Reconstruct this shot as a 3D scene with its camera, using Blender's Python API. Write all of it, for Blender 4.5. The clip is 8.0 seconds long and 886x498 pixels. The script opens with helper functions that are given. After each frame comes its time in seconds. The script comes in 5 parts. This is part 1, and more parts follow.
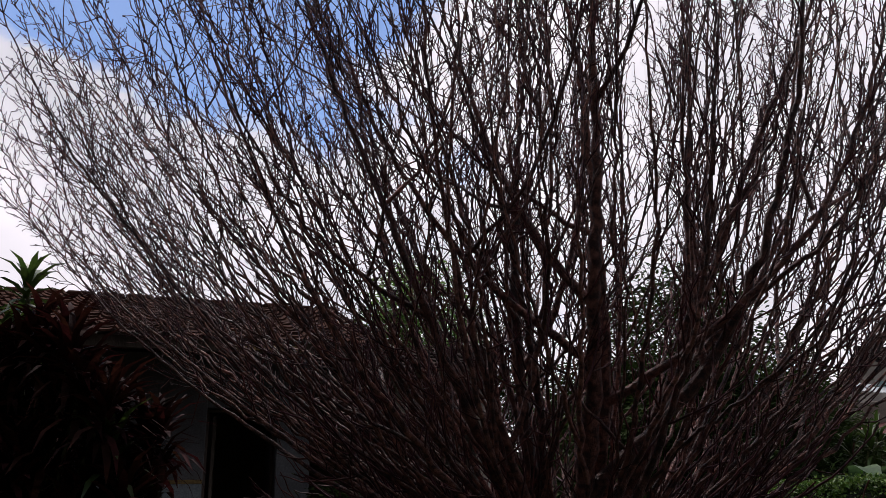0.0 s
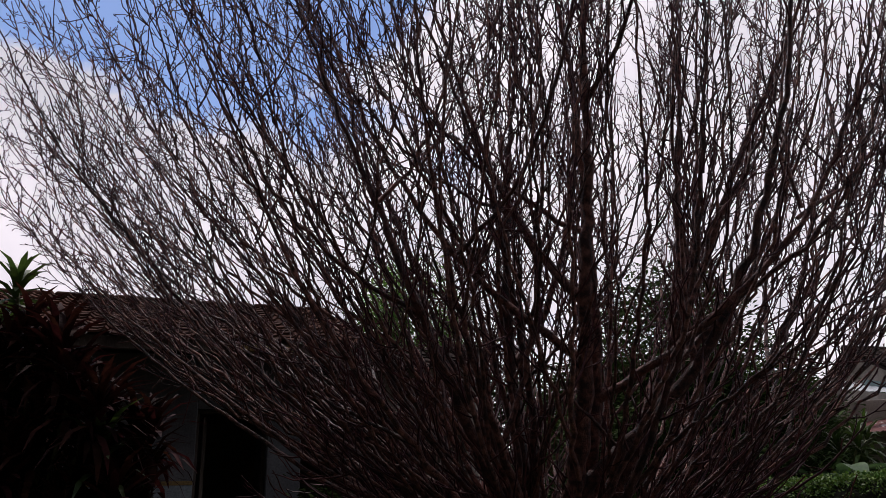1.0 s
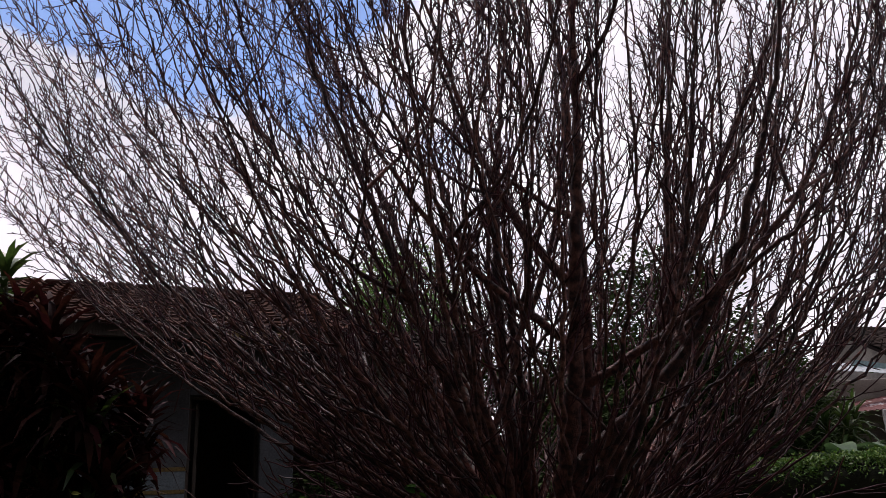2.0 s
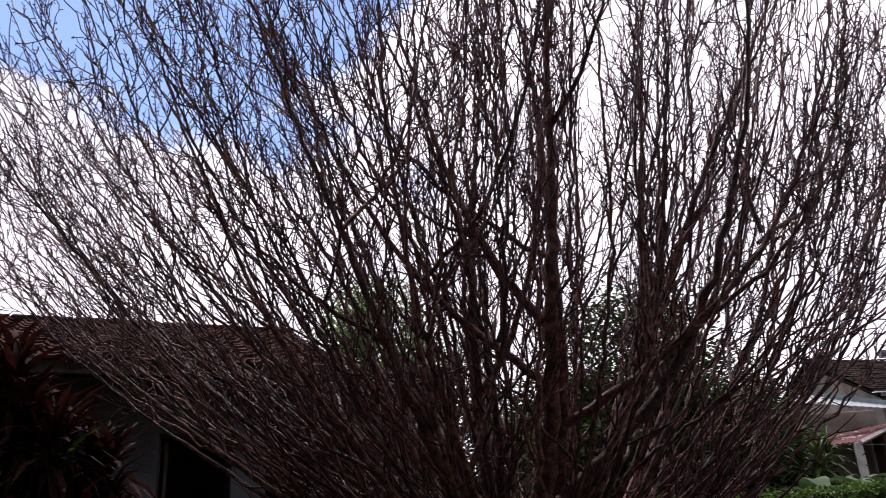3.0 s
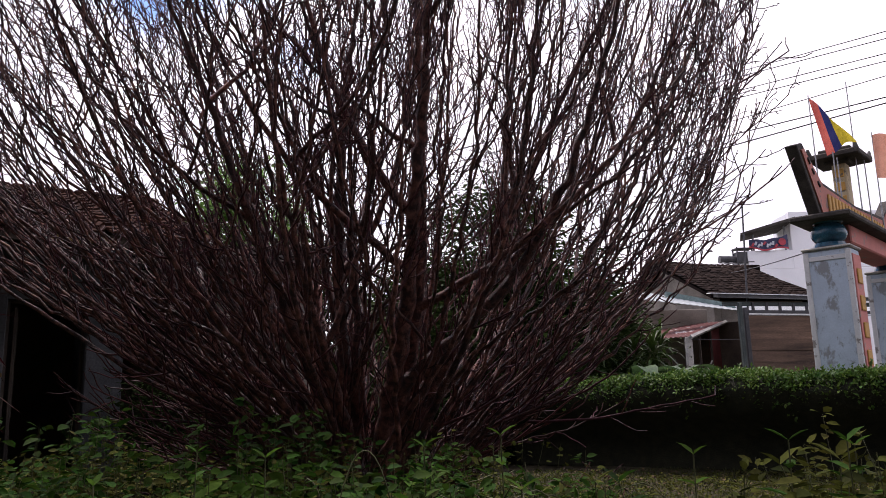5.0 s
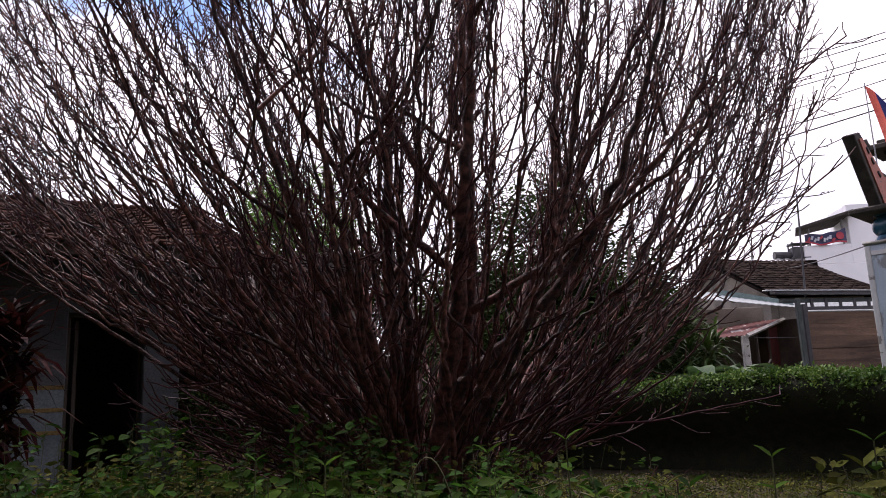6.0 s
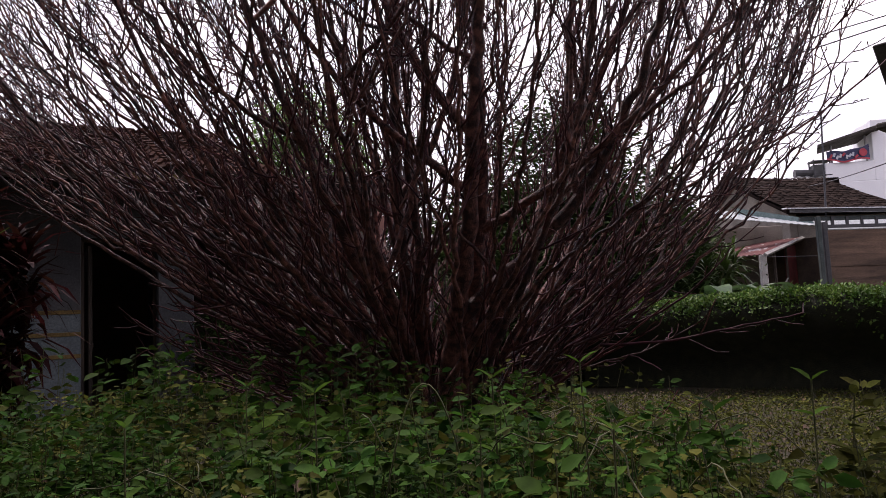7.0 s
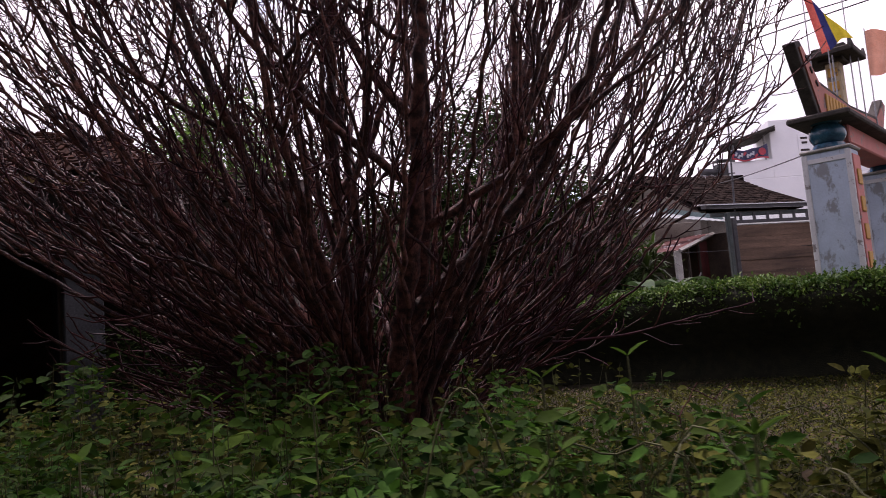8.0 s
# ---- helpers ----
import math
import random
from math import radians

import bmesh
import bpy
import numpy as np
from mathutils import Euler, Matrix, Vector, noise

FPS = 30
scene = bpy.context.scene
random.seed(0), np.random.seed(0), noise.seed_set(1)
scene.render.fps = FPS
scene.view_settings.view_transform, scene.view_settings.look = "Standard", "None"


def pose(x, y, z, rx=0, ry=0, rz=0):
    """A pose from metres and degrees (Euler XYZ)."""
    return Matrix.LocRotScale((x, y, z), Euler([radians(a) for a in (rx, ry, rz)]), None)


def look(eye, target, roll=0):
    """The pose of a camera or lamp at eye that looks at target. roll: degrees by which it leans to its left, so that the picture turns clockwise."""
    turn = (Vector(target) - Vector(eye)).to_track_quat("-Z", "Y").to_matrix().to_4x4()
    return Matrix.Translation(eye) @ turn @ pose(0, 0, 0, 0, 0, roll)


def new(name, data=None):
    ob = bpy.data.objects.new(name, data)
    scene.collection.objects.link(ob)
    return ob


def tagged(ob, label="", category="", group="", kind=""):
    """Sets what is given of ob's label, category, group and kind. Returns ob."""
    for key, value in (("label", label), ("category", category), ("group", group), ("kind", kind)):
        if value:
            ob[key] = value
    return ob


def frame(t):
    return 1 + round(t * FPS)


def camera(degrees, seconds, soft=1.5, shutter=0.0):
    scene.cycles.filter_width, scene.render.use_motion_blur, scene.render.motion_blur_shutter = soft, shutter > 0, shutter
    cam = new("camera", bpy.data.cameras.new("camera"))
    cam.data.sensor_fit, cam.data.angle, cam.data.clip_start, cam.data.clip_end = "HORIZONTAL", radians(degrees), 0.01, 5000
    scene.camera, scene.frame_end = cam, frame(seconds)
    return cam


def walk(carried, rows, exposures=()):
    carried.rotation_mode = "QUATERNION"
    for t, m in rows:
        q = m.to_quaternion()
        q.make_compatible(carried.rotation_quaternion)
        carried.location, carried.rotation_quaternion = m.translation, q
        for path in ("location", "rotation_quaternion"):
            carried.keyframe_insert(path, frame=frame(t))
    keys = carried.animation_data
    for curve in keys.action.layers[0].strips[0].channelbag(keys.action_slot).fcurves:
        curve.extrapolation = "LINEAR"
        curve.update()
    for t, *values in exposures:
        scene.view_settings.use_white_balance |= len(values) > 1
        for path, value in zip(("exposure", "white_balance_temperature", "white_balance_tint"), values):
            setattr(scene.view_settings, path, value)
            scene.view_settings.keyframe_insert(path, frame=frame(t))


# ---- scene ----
cam = camera(60.2, 8.0, soft=0.5, shutter=0.2)
PATH = [
    (0, (-0.05, 0.126, 1.039), (-0.427, 1.983, 1.68), -1.53),
    (0.5, (-0.05, 0.102, 1.025), (-0.398, 1.965, 1.665), -2.06),
    (1, (-0.059, 0.115, 1.018), (-0.41, 1.976, 1.662), -1.88),
    (1.2, (-0.058, 0.116, 1.02), (-0.394, 1.977, 1.649), -2.0),
    (2.3, (-0.049, 0.122, 1.034), (-0.388, 1.991, 1.634), -2.7),
    (2.5, (-0.049, 0.124, 1.037), (-0.406, 1.992, 1.655), -2.76),
    (3, (-0.052, 0.117, 1.073), (-0.313, 1.98, 1.752), -3.09),
    (3.5, (-0.04, 0.066, 1.068), (-0.126, 1.966, 1.687), -1.52),
    (4, (-0.021, 0.005, 1.051), (-0.063, 1.956, 1.487), -0.32),
    (4.5, (0.0, 0.0, 1.05), (-0.002, 1.967, 1.41), -0.71),
    (4.7, (0.013, 0.007, 1.049), (0.067, 1.973, 1.414), -1.07),
    (5.8, (0.003, 0.042, 1.044), (-0.051, 2.0, 1.45), -2.79),
    (6, (-0.006, 0.058, 1.047), (-0.086, 2.017, 1.442), -2.38),
    (6.5, (-0.002, 0.135, 1.043), (-0.133, 2.112, 1.313), -2.02),
    (7, (0.012, 0.216, 1.045), (-0.118, 2.202, 1.243), -2.81),
    (7.5, (-0.001, 0.287, 1.042), (-0.068, 2.278, 1.228), -3.54),
    (7.8, (-0.066, 0.334, 1.035), (-0.042, 2.324, 1.235), -3.78),
    (8, (-0.147, 0.416, 1.039), (-0.056, 2.404, 1.234), -4.85),
]
walk(cam, [(t, look(eye, target, roll)) for t, eye, target, roll in PATH], exposures=[(0, -0.52, 6520, 20), (1.2, -0.62, 6540, 23), (2.4, -0.22, 6500, 24), (3.2, 0.02, 6500, 26), (4.5, 0.02, 6500, 26), (6.5, 0.04, 6560, 28), (7.0, 0.04, 6600, 29), (7.5, 0.0, 6650, 37), (8, -0.04, 6650, 37)])

# ---- daylight: bright cumulus over a blue sky, sun veiled ----
SUN_ELEV, SUN_AZ = 62.0, -35.0      # azimuth from +y towards +x
world = bpy.data.worlds.new("sky")
scene.world = world
world.use_nodes = True
wn, wl = world.node_tree.nodes, world.node_tree.links
wn.clear()
w_out = wn.new("ShaderNodeOutputWorld")
w_bg = wn.new("ShaderNodeBackground")
w_sky = wn.new("ShaderNodeTexSky")
w_sky.sky_type = "NISHITA"
w_sky.sun_disc = False
w_sky.sun_elevation, w_sky.sun_rotation = radians(SUN_ELEV), radians(SUN_AZ)
w_sky.air_density, w_sky.dust_density, w_sky.ozone_density = 1.0, 0.1, 2.5
w_dim = wn.new("ShaderNodeVectorMath")
w_dim.operation = "SCALE"
w_dim.inputs["Scale"].default_value = 0.21
wl.new(w_sky.outputs[0], w_dim.inputs[0])
w_tc = wn.new("ShaderNodeTexCoord")
w_map = wn.new("ShaderNodeMapping")
w_map.inputs["Location"].default_value = (0.35, 0.1, 0.55)
w_map.inputs["Scale"].default_value = (1.0, 1.0, 1.5)
wl.new(w_tc.outputs["Generated"], w_map.inputs[0])
w_n1 = wn.new("ShaderNodeTexNoise")
w_n1.inputs["Scale"].default_value = 2.3
w_n1.inputs["Detail"].default_value = 9.0
w_n1.inputs["Roughness"].default_value = 0.52
w_n1.inputs["Distortion"].default_value = 0.25
wl.new(w_map.outputs[0], w_n1.inputs["Vector"])
# clearings between the clouds high over the house and ahead, and the heaps of cloud beside them
w_sum = w_n1.outputs[0]
for az, el, tight, depth in ((-26, 50, 10.0, 0.13), (-43, 37, 60.0, 0.17), (-27, 38, 60.0, 0.05), (-33, 28, 300.0, 0.07), (-21, 25, 260.0, 0.06), (-8, 24, 220.0, 0.10),
                              (-43, 23, 110.0, -0.20), (-29, 17, 90.0, -0.10), (-14, 20, 200.0, -0.08), (14, 30, 16.0, -0.10), (23, 20.5, 70.0, -0.08)):
    w_dot = wn.new("ShaderNodeVectorMath")
    w_dot.operation = "DOT_PRODUCT"
    w_dot.inputs[1].default_value = (math.sin(radians(az)) * math.cos(radians(el)), math.cos(radians(az)) * math.cos(radians(el)), math.sin(radians(el)))
    wl.new(w_tc.outputs["Generated"], w_dot.inputs[0])
    w_fall = wn.new("ShaderNodeMath")
    w_fall.operation = "POWER"
    w_fall.inputs[1].default_value = tight
    w_fall.use_clamp = True
    wl.new(w_dot.outputs["Value"], w_fall.inputs[0])
    w_sub = wn.new("ShaderNodeMath")
    w_sub.operation = "MULTIPLY_ADD"
    w_sub.inputs[1].default_value = -depth
    wl.new(w_fall.outputs[0], w_sub.inputs[0])
    wl.new(w_sum, w_sub.inputs[2])
    w_sum = w_sub.outputs[0]
w_ramp = wn.new("ShaderNodeValToRGB")
w_ramp.color_ramp.elements[0].position, w_ramp.color_ramp.elements[1].position = 0.40, 0.455
wl.new(w_sum, w_ramp.inputs[0])
w_n2 = wn.new("ShaderNodeTexNoise")
w_n2.inputs["Scale"].default_value = 3.6
w_n2.inputs["Detail"].default_value = 6.0
wl.new(w_map.outputs[0], w_n2.inputs["Vector"])
w_cl = wn.new("ShaderNodeValToRGB")
w_cl.color_ramp.elements[0].position, w_cl.color_ramp.elements[1].position = 0.3, 0.62
w_cl.color_ramp.elements[0].color, w_cl.color_ramp.elements[1].color = (1.0, 1.03, 1.10, 1), (1.5, 1.48, 1.52, 1)
wl.new(w_n2.outputs[0], w_cl.inputs[0])
w_mix = wn.new("ShaderNodeMix")
w_mix.data_type = "RGBA"
wl.new(w_ramp.outputs[0], w_mix.inputs[0])
wl.new(w_dim.outputs[0], w_mix.inputs[6])
wl.new(w_cl.outputs[0], w_mix.inputs[7])
wl.new(w_mix.outputs[2], w_bg.inputs[0])
wl.new(w_bg.outputs[0], w_out.inputs[0])
sun_data = bpy.data.lights.new("sun", "SUN")
sun_data.energy, sun_data.angle, sun_data.color = 3.9, radians(4), (1.0, 0.96, 0.9)
sun = new("sun", sun_data)
sa, se = radians(SUN_AZ), radians(SUN_ELEV)
sun_dir = Vector((math.sin(sa) * math.cos(se), math.cos(sa) * math.cos(se), math.sin(se)))
sun.matrix_world = look(sun_dir * 40, (0, 0, 0))


# ---- materials ----
def surf(name, dark, light, scale=6.0, fine=70.0, rough=0.8, bump=0.3, metal=0.0, vary=0.0, through_light=0.0, stretch=(1, 1, 1), spec=0.4, grit=1.0, span=(0.34, 0.66)):
    """Two-scale noise between two colours, fine grain and relief; vary: brightness from piece to piece."""
    m = bpy.data.materials.new(name)
    m.use_nodes = True
    n, l = m.node_tree.nodes, m.node_tree.links
    bsdf, out = n["Principled BSDF"], n["Material Output"]
    tc, mp = n.new("ShaderNodeTexCoord"), n.new("ShaderNodeMapping")
    mp.inputs["Scale"].default_value = stretch
    l.new(tc.outputs["Object"], mp.inputs[0])
    a, b = n.new("ShaderNodeTexNoise"), n.new("ShaderNodeTexNoise")
    a.inputs["Scale"].default_value, a.inputs["Detail"].default_value, a.inputs["Roughness"].default_value = scale, 6, 0.62
    b.inputs["Scale"].default_value, b.inputs["Detail"].default_value = fine, 4
    for t in (a, b):
        l.new(mp.outputs[0], t.inputs["Vector"])
    ramp = n.new("ShaderNodeValToRGB")
    ramp.color_ramp.elements[0].position, ramp.color_ramp.elements[1].position = span
    ramp.color_ramp.elements[0].color, ramp.color_ramp.elements[1].color = (*dark, 1), (*light, 1)
    l.new(a.outputs[0], ramp.inputs[0])
    grain = n.new("ShaderNodeMapRange")
    grain.inputs["From Min"].default_value, grain.inputs["From Max"].default_value = 0.3, 0.7
    grain.inputs["To Min"].default_value, grain.inputs["To Max"].default_value = 1 - 0.28 * grit, 1 + 0.22 * grit
    l.new(b.outputs[0], grain.inputs[0])
    hsv = n.new("ShaderNodeHueSaturation")
    l.new(ramp.outputs[0], hsv.inputs["Color"])
    value = grain.outputs[0]
    if vary:
        geo, info = n.new("ShaderNodeNewGeometry"), n.new("ShaderNodeObjectInfo")
        add = n.new("ShaderNodeMath")
        l.new(geo.outputs["Random Per Island"], add.inputs[0])
        l.new(info.outputs["Random"], add.inputs[1])
        fr = n.new("ShaderNodeMath")
        fr.operation = "FRACT"
        l.new(add.outputs[0], fr.inputs[0])
        shade = n.new("ShaderNodeMapRange")
        shade.inputs["To Min"].default_value, shade.inputs["To Max"].default_value = 1 - vary, 1 + vary
        l.new(fr.outputs[0], shade.inputs[0])
        mul = n.new("ShaderNodeMath")
        mul.operation = "MULTIPLY"
        l.new(shade.outputs[0], mul.inputs[0])
        l.new(value, mul.inputs[1])
        value = mul.outputs[0]
        hue = n.new("ShaderNodeMapRange")
        hue.inputs["To Min"].default_value, hue.inputs["To Max"].default_value = 0.5 - 0.05 * vary, 0.5 + 0.05 * vary
        l.new(geo.outputs["Random Per Island"], hue.inputs[0])
        l.new(hue.outputs[0], hsv.inputs["Hue"])
    l.new(value, hsv.inputs["Value"])
    l.new(hsv.outputs[0], bsdf.inputs["Base Color"])
    bsdf.inputs["Roughness"].default_value, bsdf.inputs["Metallic"].default_value = rough, metal
    bsdf.inputs["Specular IOR Level"].default_value = spec
    if bump:
        bp = n.new("ShaderNodeBump")
        bp.inputs["Strength"].default_value, bp.inputs["Distance"].default_value = bump, 0.02
        l.new(b.outputs[0], bp.inputs["Height"])
        l.new(bp.outputs[0], bsdf.inputs["Normal"])
    if through_light:
        tr, mx = n.new("ShaderNodeBsdfTranslucent"), n.new("ShaderNodeMixShader")
        l.new(hsv.outputs[0], tr.inputs[0])
        mx.inputs[0].default_value = through_light
        l.new(bsdf.outputs[0], mx.inputs[1])
        l.new(tr.outputs[0], mx.inputs[2])
        l.new(mx.outputs[0], out.inputs[0])
    return m


def peeling(name, paint, under, edge=0.56, scale=3.0, rough=0.75, stretch=(1, 1, 1), detail=9.0, soft=0.025, depth=1.0):
    """Old paint with flaked patches that show what lies under it, and soft grime."""
    m = surf(name, tuple(c * 0.82 for c in paint), paint, scale=2.2, fine=60, rough=rough, bump=0.1, grit=0.25)
    n, l = m.node_tree.nodes, m.node_tree.links
    bsdf, tc = n["Principled BSDF"], n["Texture Coordinate"]
    mp = n.new("ShaderNodeMapping")
    mp.inputs["Scale"].default_value = stretch
    l.new(tc.outputs["Object"], mp.inputs[0])
    t = n.new("ShaderNodeTexNoise")
    t.inputs["Scale"].default_value, t.inputs["Detail"].default_value, t.inputs["Roughness"].default_value = scale, detail, 0.68
    l.new(mp.outputs[0], t.inputs["Vector"])
    r = n.new("ShaderNodeValToRGB")
    r.color_ramp.elements[0].position, r.color_ramp.elements[1].position = edge, edge + soft
    r.color_ramp.elements[1].color = (depth, depth, depth, 1)
    l.new(t.outputs[0], r.inputs[0])
    mix = n.new("ShaderNodeMix")
    mix.data_type = "RGBA"
    old = bsdf.inputs["Base Color"].links[0].from_socket
    l.new(r.outputs[0], mix.inputs[0])
    l.new(old, mix.inputs[6])
    mix.inputs[7].default_value = (*under, 1)
    l.new(mix.outputs[2], bsdf.inputs["Base Color"])
    return m


BARK = surf("bark", (0.040, 0.014, 0.013), (0.400, 0.156, 0.118), 22, 150, 0.50, 0.8, vary=0.5, spec=0.4, span=(0.42, 0.76))
TWIG = surf("twig_bark", (0.024, 0.008, 0.009), (0.122, 0.036, 0.040), 20, 200, 0.6, 0.2, vary=0.5, spec=0.25)
SOIL = surf("soil_and_moss", (0.020, 0.017, 0.007), (0.048, 0.038, 0.016), 1.7, 34, 0.95, 0.8)
GRASS = surf("grass_blade", (0.022, 0.032, 0.006), (0.066, 0.074, 0.016), 2.5, 40, 0.7, 0, vary=0.4, through_light=0.25)
LITTER = surf("dry_leaf", (0.030, 0.017, 0.008), (0.110, 0.064, 0.030), 3, 60, 0.85, 0.1, vary=0.5)
WEED = surf("weed_leaf", (0.015, 0.042, 0.006), (0.050, 0.108, 0.014), 3, 60, 0.7, 0.1, vary=0.5, through_light=0.3, spec=0.06)
WEED_DULL = surf("weed_leaf_dull", (0.033, 0.042, 0.008), (0.108, 0.114, 0.022), 3, 60, 0.8, 0.1, vary=0.5, through_light=0.25, spec=0.06)
WEED_PALE = surf("weed_leaf_young", (0.030, 0.070, 0.008), (0.068, 0.128, 0.018), 5, 60, 0.85, 0.1, vary=0.3, through_light=0.35, spec=0.05)
STALK = surf("weed_stalk", (0.045, 0.055, 0.016), (0.120, 0.120, 0.045), 20, 90, 0.7, 0.1)
HEDGE_LEAF = surf("hedge_leaf", (0.032, 0.078, 0.012), (0.100, 0.178, 0.028), 2, 60, 0.55, 0.0, vary=0.45, through_light=0.2, spec=0.2)
# near-black colour puts the hedge's inner shade into its shell
HEDGE_SHADE = surf("hedge_inner_shade", (0.008, 0.010, 0.005), (0.024, 0.026, 0.012), 9, 60, 0.9, 0.5)
TREE_LEAF = surf("tree_leaf", (0.020, 0.038, 0.010), (0.052, 0.080, 0.022), 1.5, 50, 0.75, 0, vary=0.35, through_light=0.2, spec=0.12)
PINE_LEAF = surf("bright_tree_leaf", (0.085, 0.180, 0.035), (0.165, 0.290, 0.065), 1.5, 50, 0.5, 0, vary=0.3, through_light=0.45)
BANANA = surf("banana_leaf", (0.034, 0.080, 0.026), (0.090, 0.155, 0.056), 2, 40, 0.45, 0.1, vary=0.25, through_light=0.3)
CORD_GREEN = surf("strap_leaf_green", (0.026, 0.055, 0.010), (0.060, 0.100, 0.018), 4, 60, 0.5, 0.05, vary=0.3, through_light=0.25)
CORD_RED = surf("strap_leaf_red", (0.014, 0.005, 0.005), (0.058, 0.015, 0.011), 4, 60, 0.8, 0.05, vary=0.4, through_light=0.25, spec=0.1)
ROOF_TILE = surf("clay_tile_weathered", (0.014, 0.007, 0.0055), (0.058, 0.026, 0.018), 3, 50, 0.95, 0.3, vary=0.45, spec=0.03)
ROOF_DARK = surf("clay_tile_blackened", (0.007, 0.005, 0.0045), (0.026, 0.018, 0.015), 2.5, 50, 0.95, 0.3, vary=0.5, spec=0.03)
PLASTER_GREY = surf("grey_blue_plaster", (0.045, 0.047, 0.050), (0.095, 0.098, 0.103), 1.6, 40, 0.85, 0.15)
PLASTER_PALE = surf("pale_plaster", (0.150, 0.132, 0.110), (0.290, 0.255, 0.210), 1.4, 40, 0.85, 0.15)
BAND_BLUE = surf("pale_blue_dado", (0.085, 0.108, 0.118), (0.150, 0.178, 0.188), 2, 40, 0.7, 0.1)
BAND_YELLOW = surf("ochre_band", (0.120, 0.075, 0.020), (0.210, 0.140, 0.045), 3, 40, 0.75, 0.1)
DARK_WOOD = surf("dark_timber", (0.030, 0.022, 0.016), (0.075, 0.055, 0.040), 6, 90, 0.75, 0.3, stretch=(1, 1, 0.2))
BRICK_RED = surf("old_red_brick", (0.140, 0.060, 0.045), (0.300, 0.135, 0.090), 4, 60, 0.9, 0.4, vary=0.3)
GATE_PAINT = peeling("peeling_blue_white_paint", (0.43, 0.52, 0.60), (0.19, 0.19, 0.18), 0.545, 3.8, stretch=(1, 1, 0.6), detail=6.0, soft=0.06, depth=0.8)
GATE_EDGE = peeling("peeling_white_edge", (0.60, 0.61, 0.60), (0.22, 0.20, 0.18), 0.57, 6)
TURRET_PAINT = peeling("faded_ochre_wash", (0.50, 0.40, 0.24), (0.20, 0.17, 0.13), 0.56, 6)
GATE_PINK = peeling("peeling_pink_paint", (0.58, 0.20, 0.17), (0.30, 0.24, 0.20), 0.60, 5)
SIGN_PINK = peeling("faded_pink_board", (0.42, 0.15, 0.11), (0.16, 0.12, 0.10), 0.56, 5)
GOLD = peeling("ochre_gold_paint", (0.52, 0.29, 0.07), (0.20, 0.15, 0.09), 0.60, 9)
CONCRETE = surf("stained_concrete", (0.050, 0.048, 0.045), (0.140, 0.135, 0.125), 4, 60, 0.9, 0.4)
CONCRETE_DARK = surf("dark_mossy_concrete", (0.022, 0.019, 0.016), (0.075, 0.066, 0.056), 4, 60, 0.9, 0.4)
CONCRETE_PALE = surf("pale_concrete", (0.30, 0.29, 0.26), (0.46, 0.45, 0.41), 4, 60, 0.85, 0.3)
GLAZE_TEAL = surf("teal_glaze", (0.010, 0.045, 0.080), (0.026, 0.105, 0.150), 5, 60, 0.25, 0.05)
INK = surf("dark_ink", (0.020, 0.014, 0.014), (0.045, 0.030, 0.026), 10, 80, 0.7, 0)
WHITE_WALL = surf("white_wall_paint", (0.76, 0.77, 0.78), (0.84, 0.85, 0.86), 0.5, 20, 0.8, 0, grit=0.1)
SHEET_WHITE = surf("white_sheet_roof", (0.66, 0.69, 0.70), (0.80, 0.82, 0.83), 1.2, 30, 0.5, 0.05)
TEAL_PAINT = surf("grey_teal_paint", (0.110, 0.170, 0.165), (0.190, 0.260, 0.250), 2, 40, 0.7, 0.1)
SHEET_CLEAR = surf("pale_translucent_sheet", (0.40, 0.44, 0.44), (0.56, 0.60, 0.60), 1.2, 30, 0.5, 0.05, through_light=0.25)
SHEET_RED = peeling("rusty_red_sheet", (0.105, 0.026, 0.021), (0.34, 0.30, 0.28), 0.575, 3.5)
CLOTH_RED = surf("dark_red_cloth", (0.085, 0.016, 0.016), (0.150, 0.030, 0.028), 4, 60, 0.85, 0.1)
PANEL_BROWN = surf("brown_weathered_board", (0.045, 0.028, 0.019), (0.165, 0.102, 0.068), 1.6, 50, 0.85, 0.25, vary=0.2, stretch=(0.3, 0.3, 2.5))
POST_GREEN = surf("grey_green_post", (0.032, 0.043, 0.040), (0.066, 0.084, 0.078), 5, 60, 0.7, 0.2)
STEEL = surf("dull_steel", (0.20, 0.20, 0.20), (0.36, 0.36, 0.36), 6, 80, 0.45, 0.05, metal=0.7)
TANK_DARK = surf("dark_tank", (0.025, 0.025, 0.028), (0.060, 0.060, 0.064), 3, 50, 0.5, 0.05)
CABLE = surf("black_cable", (0.018, 0.018, 0.020), (0.030, 0.030, 0.032), 10, 80, 0.6, 0)
FLAG_RED = surf("orange_red_flag", (0.60, 0.110, 0.085), (0.80, 0.200, 0.150), 4, 120, 0.8, 0.05, through_light=0.45)
FLAG_BLUE = surf("deep_blue_flag", (0.022, 0.028, 0.130), (0.045, 0.055, 0.200), 4, 120, 0.8, 0.05, through_light=0.3)
FLAG_YELLOW = surf("yellow_flag", (0.60, 0.47, 0.020), (0.78, 0.62, 0.050), 4, 120, 0.8, 0.05, through_light=0.45)
FLAG_PALE = surf("pale_blue_flag", (0.28, 0.50, 0.60), (0.42, 0.64, 0.72), 4, 120, 0.8, 0.05, through_light=0.45)
FLAG_PEACH = surf("peach_flag", (0.66, 0.30, 0.20), (0.80, 0.42, 0.30), 4, 120, 0.8, 0.05, through_light=0.45)
